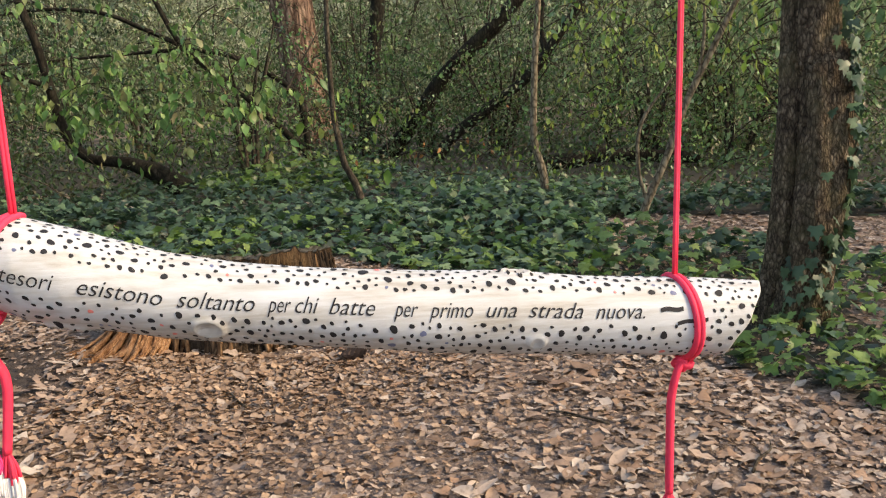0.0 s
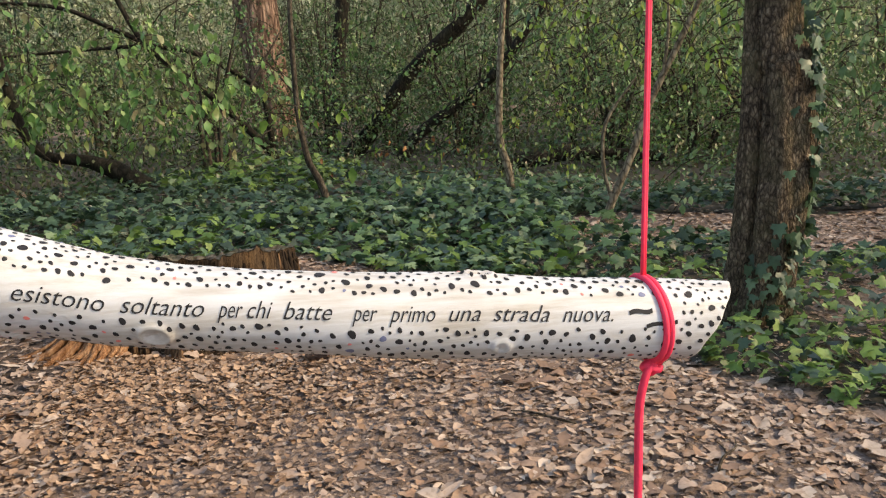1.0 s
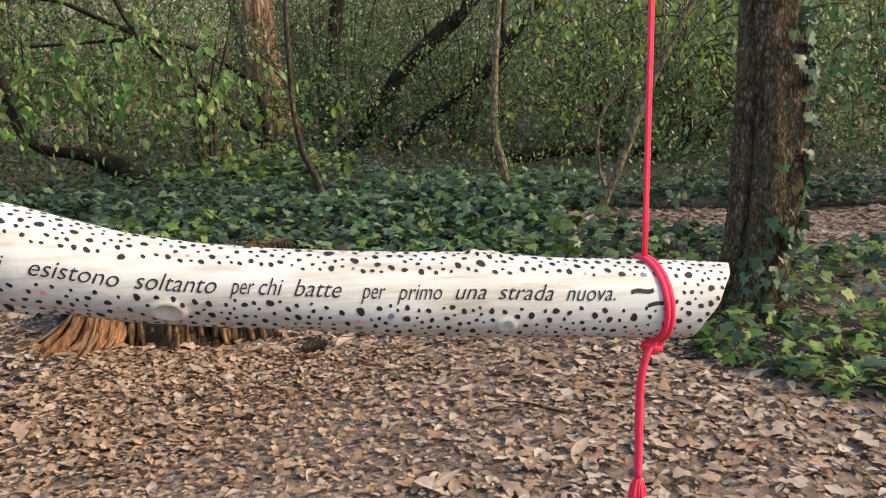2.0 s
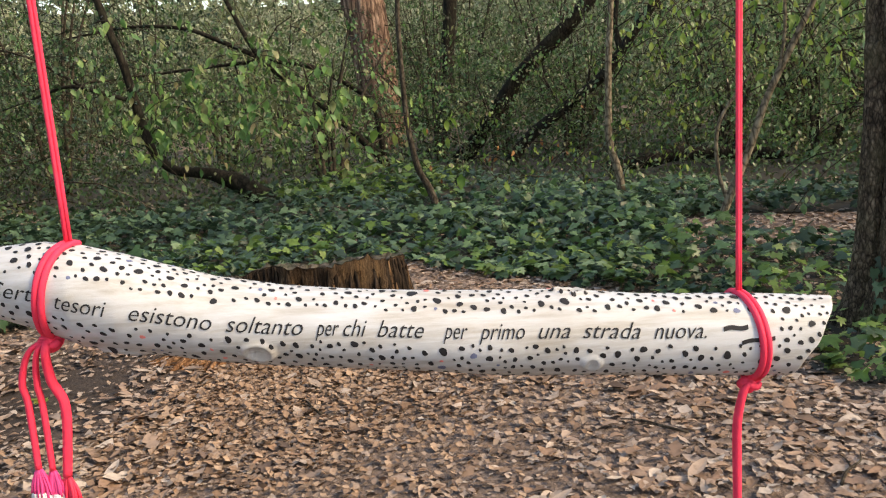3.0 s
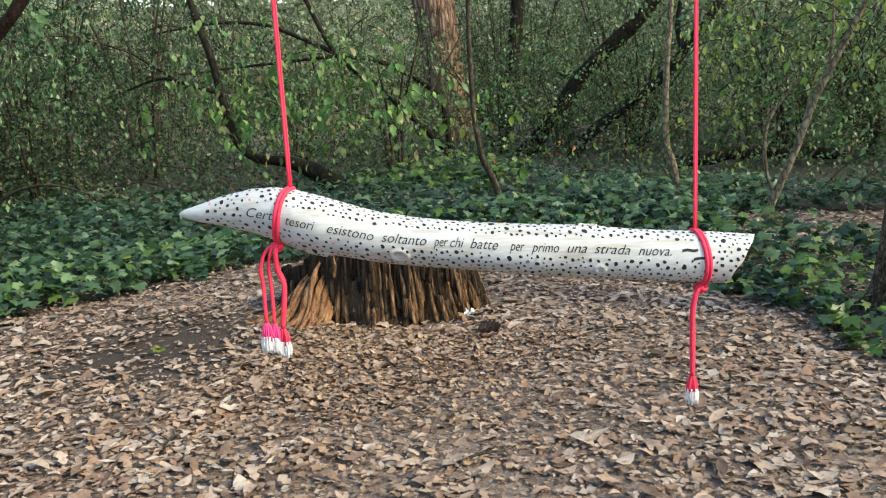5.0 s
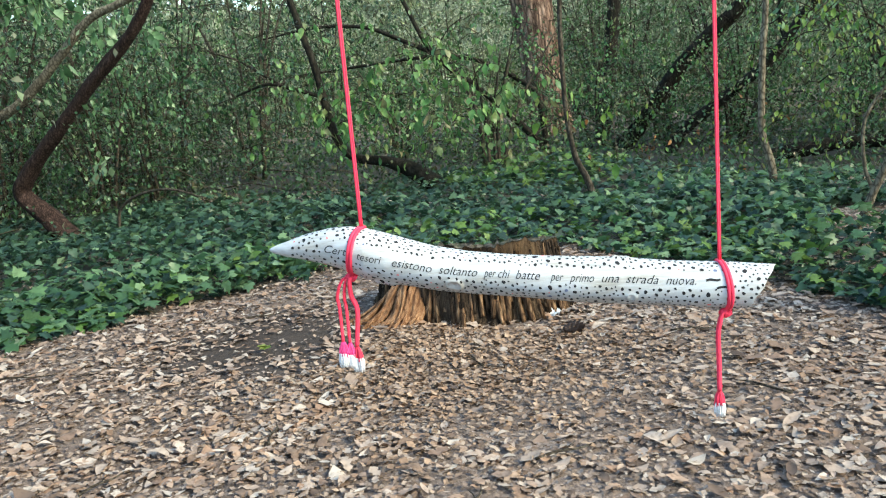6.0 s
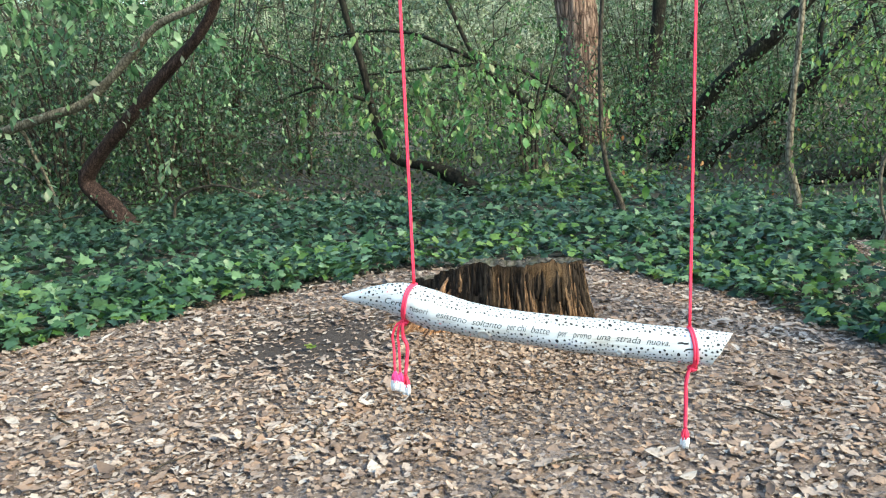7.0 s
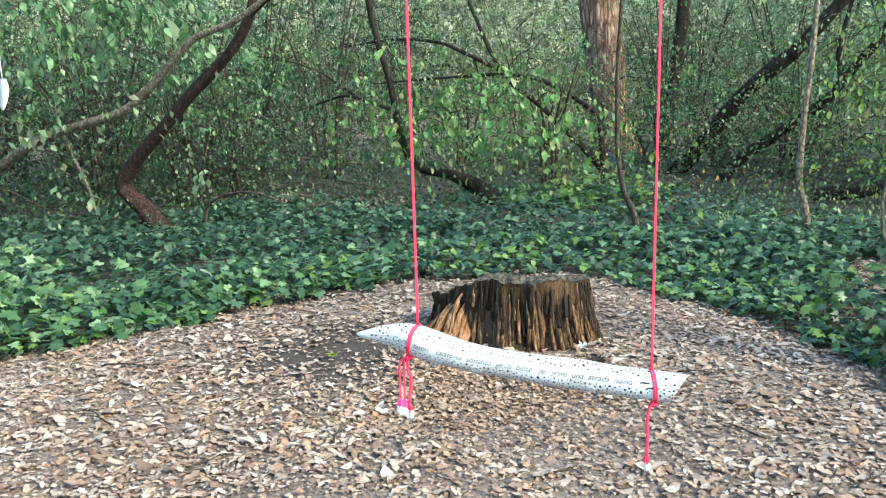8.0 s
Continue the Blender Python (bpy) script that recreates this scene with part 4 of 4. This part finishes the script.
def shrub(name, seed, height, width, twigs, shapes, leaf, s0, s1, label, stem=DRY_TWIG, per=11):
    r = np.random.default_rng(seed)
    t = thing(name, (0, 0, 0), label, "shrub", "undergrowth shrubs")
    lines, p, yaw, pitch = sprays(r, twigs, (0, 0, height * 0.5), (width * 0.42, width * 0.42, height * 0.3), 0.55, per, 0.5 + 0.12 * height)
    tagged(part("branchwork", mesh_of("branchwork", *joined([tube(q, [0.006, 0.005, 0.004, 0.002], 4, 3) for q in lines[::4]])), stem, t), kind="stuff")
    for i in range(6):
        a, q = r.uniform(0, 6.28), width * r.uniform(0.15, 0.5)
        part("stem", mesh_of("stem", *tube([(0.08 * math.cos(a), 0.08 * math.sin(a), -0.05), (0.35 * q * math.cos(a) + 0.05, 0.35 * q * math.sin(a), height * 0.4), (q * math.cos(a), q * math.sin(a), height * r.uniform(0.75, 1.0))], [0.022, 0.016, 0.006], 12, 5, 0.05, seed=seed + i)), stem, t)
    n = len(p)
    tagged(part("foliage", cloud("foliage", shapes, p, turned(yaw, pitch, r.normal(0, 0.5, n)), r.uniform(s0, s1, n)), leaf, t), kind="stuff")
    return t


KINDS = [
    shrub("shrub", 101, 2.4, 2.0, 260, FAR, SHRUB_LEAF, 0.03, 0.06, "leggy green shrub with drooping narrow leaves", per=12),
    shrub("shrub", 102, 2.0, 2.2, 230, ROUND, DARK_LEAF, 0.025, 0.05, "dense dark evergreen shrub with small leaves", per=12),
    shrub("shrub", 103, 3.2, 2.2, 380, FAR, DARK_LEAF, 0.03, 0.055, "tall dark evergreen shrub with glossy leaves", per=12),
    shrub("shrub", 104, 1.3, 1.6, 150, ROUND, SHRUB_LEAF, 0.025, 0.05, "low green shrub with small oval leaves", per=14),
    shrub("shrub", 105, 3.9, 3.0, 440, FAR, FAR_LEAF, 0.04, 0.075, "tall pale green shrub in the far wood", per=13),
    shrub("shrub", 106, 4.0, 3.2, 420, FAR, PALE_LEAF, 0.05, 0.095, "shrub at the wood's far side, sunlight painted into its pale leaves", per=11),
]
spots = [(2, -5.3, 8.8), (0, -6.4, 7.6), (2, -8.2, 8.2), (3, -1.5, 11.0), (3, -0.7, 11.2), (3, 0.2, 10.3), (3, 1.8, 9.5), (3, 2.6, 9.2), (3, 3.2, 8.8), (4, 1.7, 11.6), (4, 2.7, 10.6), (4, 3.8, 9.8), (0, 5.0, 8.4), (1, -5.7, 6.6), (1, -5.6, 7.3), (2, -7.3, 7.0), (0, -8.8, 6.6), (3, -2.2, 8.6), (2, -6.3, 8.6), (1, -9.6, 7.6), (2, -9.6, 4.6), (1, -6.6, 6.2), (3, -7.6, 4.6)]
r = np.random.default_rng(55)
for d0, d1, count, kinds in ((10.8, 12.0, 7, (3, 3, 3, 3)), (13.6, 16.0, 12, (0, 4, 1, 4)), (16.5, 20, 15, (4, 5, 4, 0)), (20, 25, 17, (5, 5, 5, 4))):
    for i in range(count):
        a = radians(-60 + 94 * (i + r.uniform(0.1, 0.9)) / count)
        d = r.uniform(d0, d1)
        # an open gap through which the far wood, painted sunlit, shows
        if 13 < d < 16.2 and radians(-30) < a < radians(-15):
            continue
        # paler leaf colours stand for the sunlight on the east side
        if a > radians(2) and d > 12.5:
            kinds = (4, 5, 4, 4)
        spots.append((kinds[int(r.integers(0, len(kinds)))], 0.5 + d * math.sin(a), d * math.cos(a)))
# unseen shrubs added round and behind the walker, to hold off low sky light
for i in range(14):
    a = radians(42 + 250 * (i + r.uniform(0.2, 0.8)) / 14)
    d = r.uniform(6.5, 9.0)
    spots.append(((2, 4, 0, 4)[i % 4], 0.5 + d * math.sin(a), 1 + d * math.cos(a)))
used = set()
for i, (k, x, y) in enumerate(spots):
    s = r.uniform(0.85, 1.2)
    m = pose(x, y, 0, 0, 0, r.uniform(0, 360)) @ Matrix.Diagonal((s, s, s * r.uniform(0.9, 1.1), 1))
    if k not in used:
        used.add(k)
        KINDS[k].matrix_basis = m
    else:
        copy = copy_thing(KINDS[k], pose(x, y, 0))
        copy.matrix_basis = m


def hanging_leaves(name, label, heart, spread, count, shapes, leaf, s0, s1, seed, per=9, droop=0.7, length=0.4):
    """Leafy sprays that hang from a limb above."""
    r = np.random.default_rng(seed)
    t = thing(name, tuple(heart[:2]) + (0,), label, "leafy branch", "leafy sprays")
    lines, p, yaw, pitch = sprays(r, count, (0, 0, heart[2]), spread, droop, per, length)
    tagged(part("branchwork", mesh_of("branchwork", *joined([tube(q, [0.005, 0.004, 0.003, 0.002], 5, 3) for q in lines])), DRY_TWIG, t), kind="stuff")
    n = len(p)
    tagged(part("foliage", cloud("foliage", shapes, p, turned(yaw, r.normal(-1.15, 0.35, n), r.normal(0, 0.6, n)), r.uniform(s0, s1, n)), leaf, t), kind="stuff")


hanging_leaves("leafy_branch", "drooping dark green leafy sprays on the bent tree", (-2.7, 7.3, 0.9), (0.6, 0.3, 0.27), 75, LANCE, SHRUB_LEAF, 0.06, 0.12, 201)
hanging_leaves("leafy_branch", "leafy sprays above the reddish leaning tree", (-5.2, 4.9, 2.0), (0.6, 0.4, 0.3), 95, LANCE, BRIGHT_LEAF, 0.06, 0.13, 202)
hanging_leaves("leafy_branch", "small green leaves behind the pale bough", (-6.0, 6.3, 1.4), (1.2, 0.4, 0.6), 260, FAR, BRIGHT_LEAF, 0.035, 0.07, 211, 13)
hanging_leaves("leafy_branch", "small green sprays hanging behind the bent tree", (-4.8, 8.3, 1.6), (0.9, 0.4, 0.5), 110, FAR, SHRUB_LEAF, 0.035, 0.065, 212, 12)
# bright leaf colour in place of sun dapples over the path
hanging_leaves("leafy_branch", "leafy sprays over the path, sun dapples painted into their bright leaves", (2.0, 8.4, 1.5), (0.8, 0.5, 0.5), 240, FAR, BRIGHT_LEAF, 0.025, 0.055, 214, 13)
hanging_leaves("leafy_branch", "yellow-green leaves hanging beside the upright sapling", (0.92, 6.6, 1.1), (0.16, 0.2, 0.42), 34, LANCE, FRESH_LEAF, 0.03, 0.06, 203, 7)
hanging_leaves("leafy_branch", "yellow-green leaves on the pale leaning sapling", (1.55, 5.1, 1.35), (0.25, 0.2, 0.2), 34, LANCE, FRESH_LEAF, 0.035, 0.07, 204, 7)
hanging_leaves("leafy_branch", "low fresh leaves round the sapling feet", (0.5, 6.5, 0.45), (0.45, 0.3, 0.12), 20, LANCE, FRESH_LEAF, 0.03, 0.055, 205, 5)
# here too the brighter leaf stands for lit foliage
hanging_leaves("leafy_branch", "green leafy sprays beyond the oak trunk", (2.7, 5.9, 1.45), (0.7, 0.5, 0.4), 110, LANCE, BRIGHT_LEAF, 0.04, 0.085, 206)
hanging_leaves("leafy_branch", "withered orange-brown leaves on a low shrub", (-0.5, 8.0, 0.4), (0.5, 0.3, 0.12), 9, LANCE, BROWN_LEAF, 0.04, 0.07, 207, 3)
hanging_leaves("leafy_branch", "few fresh leaves on the crooked sapling", (-0.85, 6.25, 0.75), (0.2, 0.1, 0.12), 7, LANCE, FRESH_LEAF, 0.07, 0.12, 208, 2)

hanging_leaves("leafy_branch", "small-leaved sprays on the leaning trunks", (0.5, 10.2, 1.3), (1.0, 0.3, 0.45), 60, FAR, SHRUB_LEAF, 0.04, 0.08, 209, 10)
hanging_leaves("leafy_branch", "leafy sprays along the forked grey branches", (-3.3, 9.3, 1.35), (1.1, 0.3, 0.4), 60, FAR, SHRUB_LEAF, 0.04, 0.08, 210, 10)

# low dark foliage behind the ivy
n = 62000
x, y = rng.uniform(-9, 5, n), rng.uniform(4.8, 12, n)
rear = np.interp(x, [p[0] for p in BACK], [p[1] for p in BACK])
k = (y > rear - 0.15) & (rng.uniform(0, 1, n) < 0.75 + 0.4 * patches(x, y, 1.4))
x, y, rear = x[k], y[k], rear[k]
n = len(x)
z = 0.03 + rng.uniform(0, 1, n) ** 1.5 * np.clip(0.2 + 0.45 * (y - rear), 0.15, 0.8) * (1 + 0.5 * patches(x, y, 2.2))
me = cloud("low_foliage", FAR, np.stack([x, y, z], -1), turned(rng.uniform(0, 6.28, n), rng.normal(-0.6, 0.5, n), rng.normal(0, 0.5, n)), rng.uniform(0.03, 0.065, n))
tagged(part("low_foliage", me, DARK_LEAF), "low dark evergreen seedlings and brambles behind the ivy", "undergrowth", kind="stuff")

# dry brush between the shrubs
r = np.random.default_rng(77)
pieces = []
for i in range(110):
    a, d = radians(r.uniform(-58, 26)), r.uniform(10, 16)
    x, y = 0.5 + d * math.sin(a), d * math.cos(a)
    h = r.uniform(0.5, 2.6)
    lean = r.normal(0, 0.25, 2) * h
    pieces.append(tube([(x, y, -0.03), (x + lean[0] * 0.3, y + lean[1] * 0.3, h * 0.5), (x + lean[0], y + lean[1], h)], [0.007, 0.005, 0.002], 7, 4, 0.05, seed=i))
tagged(part("dry_brush", mesh_of("dry_brush", *joined(pieces)), DRY_TWIG), "thin bare brown stems between the shrubs", "brush", kind="stuff")

# far woods
# pale leaf colour stands for sun and haze out there
n = 28000
a, d = np.radians(rng.uniform(-66, 40, n)), rng.uniform(24, 31, n)
z = rng.uniform(0, 1, n) ** 1.5 * (5.6 + 1.3 * np.sin(9 * a) + 0.9 * np.sin(23 * a + 1))
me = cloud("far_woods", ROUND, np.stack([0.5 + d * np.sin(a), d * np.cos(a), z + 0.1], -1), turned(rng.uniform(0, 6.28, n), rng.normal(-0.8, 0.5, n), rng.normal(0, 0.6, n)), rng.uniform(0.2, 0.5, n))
tagged(part("far_woods", me, PALE_LEAF), "far woodland foliage, haze and sunlight painted into its pale leaves", "woods", kind="stuff")
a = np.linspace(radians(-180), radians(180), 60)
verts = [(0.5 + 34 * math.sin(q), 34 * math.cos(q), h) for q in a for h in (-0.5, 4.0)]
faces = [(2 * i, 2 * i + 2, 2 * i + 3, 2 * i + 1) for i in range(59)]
tagged(part("backdrop", mesh_of("backdrop", verts, faces), BACKDROP), "wall of distant woodland with its shaded gaps painted on", "woods", kind="structure")

# ---- small things ----
bm = bmesh.new()
bmesh.ops.create_grid(bm, x_segments=7, y_segments=6, size=0.026)
for v in bm.verts:
    v.co.z = 0.02 + 0.03 * noise.noise(v.co * 38) + 0.02 * noise.noise(v.co * 90 + Vector((4, 2, 1))) + 0.35 * abs(v.co.x)
    v.co.x *= 0.75 + 0.4 * noise.noise(v.co * 45)
    v.co.y *= 0.6
bmesh.ops.solidify(bm, geom=bm.faces[:], thickness=0.001)
bit = part("paper_scrap", bm, WHITE_BIT)
bit.location = (-0.315, 3.33, 0.01)
tagged(bit, "crumpled white paper scrap beside the stump", "litter")
me = cloud("seedling", IVY_SHAPES, np.array([(0, 0, 0.03), (0.02, 0.01, 0.025), (-0.02, 0.01, 0.028)]), turned(np.array([0.3, 2.2, 4.1]), np.array([-0.3, -0.2, -0.3]), np.zeros(3)), np.array([0.05, 0.045, 0.04]))
sd = part("seedling", me, FRESH_LEAF)
sd.location = (-1.47, 2.78, 0)
tagged(sd, "small bright green seedling on bare soil", "plant")
strip = thing("paper_strip", (-4.165, 3.2, 1.44), "white paper strip hanging on a thread from the bough", "paper strip")
verts, faces = [], []
for i in range(12):
    u = i / 11
    w = 0.04 * math.sin(math.pi * min(1, 0.12 + 0.88 * u)) ** 0.7 + 0.004
    for k, d in enumerate((-1, 1)):
        verts += [(d * w - 0.03 * u, 0.006 * math.sin(5 * u), -0.2 * u), (d * w - 0.03 * u, 0.008 + 0.006 * math.sin(5 * u), -0.2 * u)]
    if i:
        o = 4 * i
        faces += [(o - 4, o - 2, o + 2, o), (o - 3, o + 1, o + 3, o - 1), (o - 4, o, o + 1, o - 3), (o - 2, o - 1, o + 3, o + 2)]
part("strip", mesh_of("strip", verts, faces), WHITE_BIT, strip)
part("thread", mesh_of("thread", *tube([(0, 0, -0.01), (0.004, 0, 0.6), (0.0, 0, 1.4)], [0.004, 0.003, 0.003], 8, 5)), WHITE_BIT, strip)

# a fallen cone by the stump, built of rows of scales
cone = thing("pine_cone", (-0.196, 3.148, 0.028), "dark brown open pine cone lying on the leaves", "pine cone", turn=35)
CONE = plain("pine_cone_scale", (0.06, 0.035, 0.025), 0.8, 80, 0.5)
part("core", mesh_of("core", *tube([(-0.045, 0, 0), (-0.02, 0, 0), (0.015, 0, 0), (0.04, 0, 0)], [0.008, 0.018, 0.015, 0.004], 10, 8, 0.05)), CONE, cone)
r = np.random.default_rng(9)
scale = mesh_of("scale", [(0, -0.007, 0), (0, 0.007, 0), (0.004, 0.009, 0.013), (0.006, 0, 0.019), (0.004, -0.009, 0.013), (0.005, 0, 0.006)], [(0, 1, 5), (1, 2, 5), (2, 3, 5), (3, 4, 5), (4, 0, 5), (0, 4, 3, 2, 1)], False)
scale.materials.append(CONE)
for i in range(46):
    u, a = i / 45, 2.4 * i
    ob = new("scale", scale)
    ob.parent = cone
    k = 0.55 + 0.55 * math.sin(math.pi * (0.12 + 0.8 * u))
    rad = 0.016 * math.sin(math.pi * (0.15 + 0.75 * u))
    ob.matrix_basis = pose(-0.042 + 0.08 * u, 0, 0, math.degrees(a), 0, 0) @ pose(0, 0, rad, 0, 25, 0) @ Matrix.Diagonal((k, k, k, 1))

# twigs dropped on the leaves
for i, (x, y, turn, length) in enumerate(((0.02, 2.02, 40, 0.2), (-2.35, 2.3, 20, 0.3), (-0.95, 2.0, 110, 0.18), (0.55, 2.6, 150, 0.2), (-1.3, 1.6, 75, 0.16), (0.3, 3.2, 15, 0.22), (-0.5, 2.75, 130, 0.17), (1.0, 2.35, 60, 0.2), (-2.0, 1.75, 160, 0.25), (-1.75, 3.2, 35, 0.2), (-0.15, 1.7, 95, 0.15))):
    t = thing("fallen_twig", (x, y, float(rise(x, y)) + 0.014), "short dry twig lying on the leaves", "twig", "fallen twigs", turn=turn)
    h = length / 2
    part("stem", mesh_of("stem", *tube([(-h, 0, 0), (-0.3 * h, 0.06 * h, 0.004), (0.4 * h, -0.05 * h, 0.003), (h, 0.1 * h, 0.001)], [0.0045, 0.004, 0.003, 0.0015], 12, 6, 0.08, seed=i)), DRY_TWIG, t)
    part("side_twig", mesh_of("side_twig", *tube([(-0.1 * h, 0.03 * h, 0.003), (0.2 * h, 0.2 * h, 0.006), (0.5 * h, 0.42 * h, 0.003)], [0.0025, 0.002, 0.001], 8, 5, 0.08, seed=i)), DRY_TWIG, t)
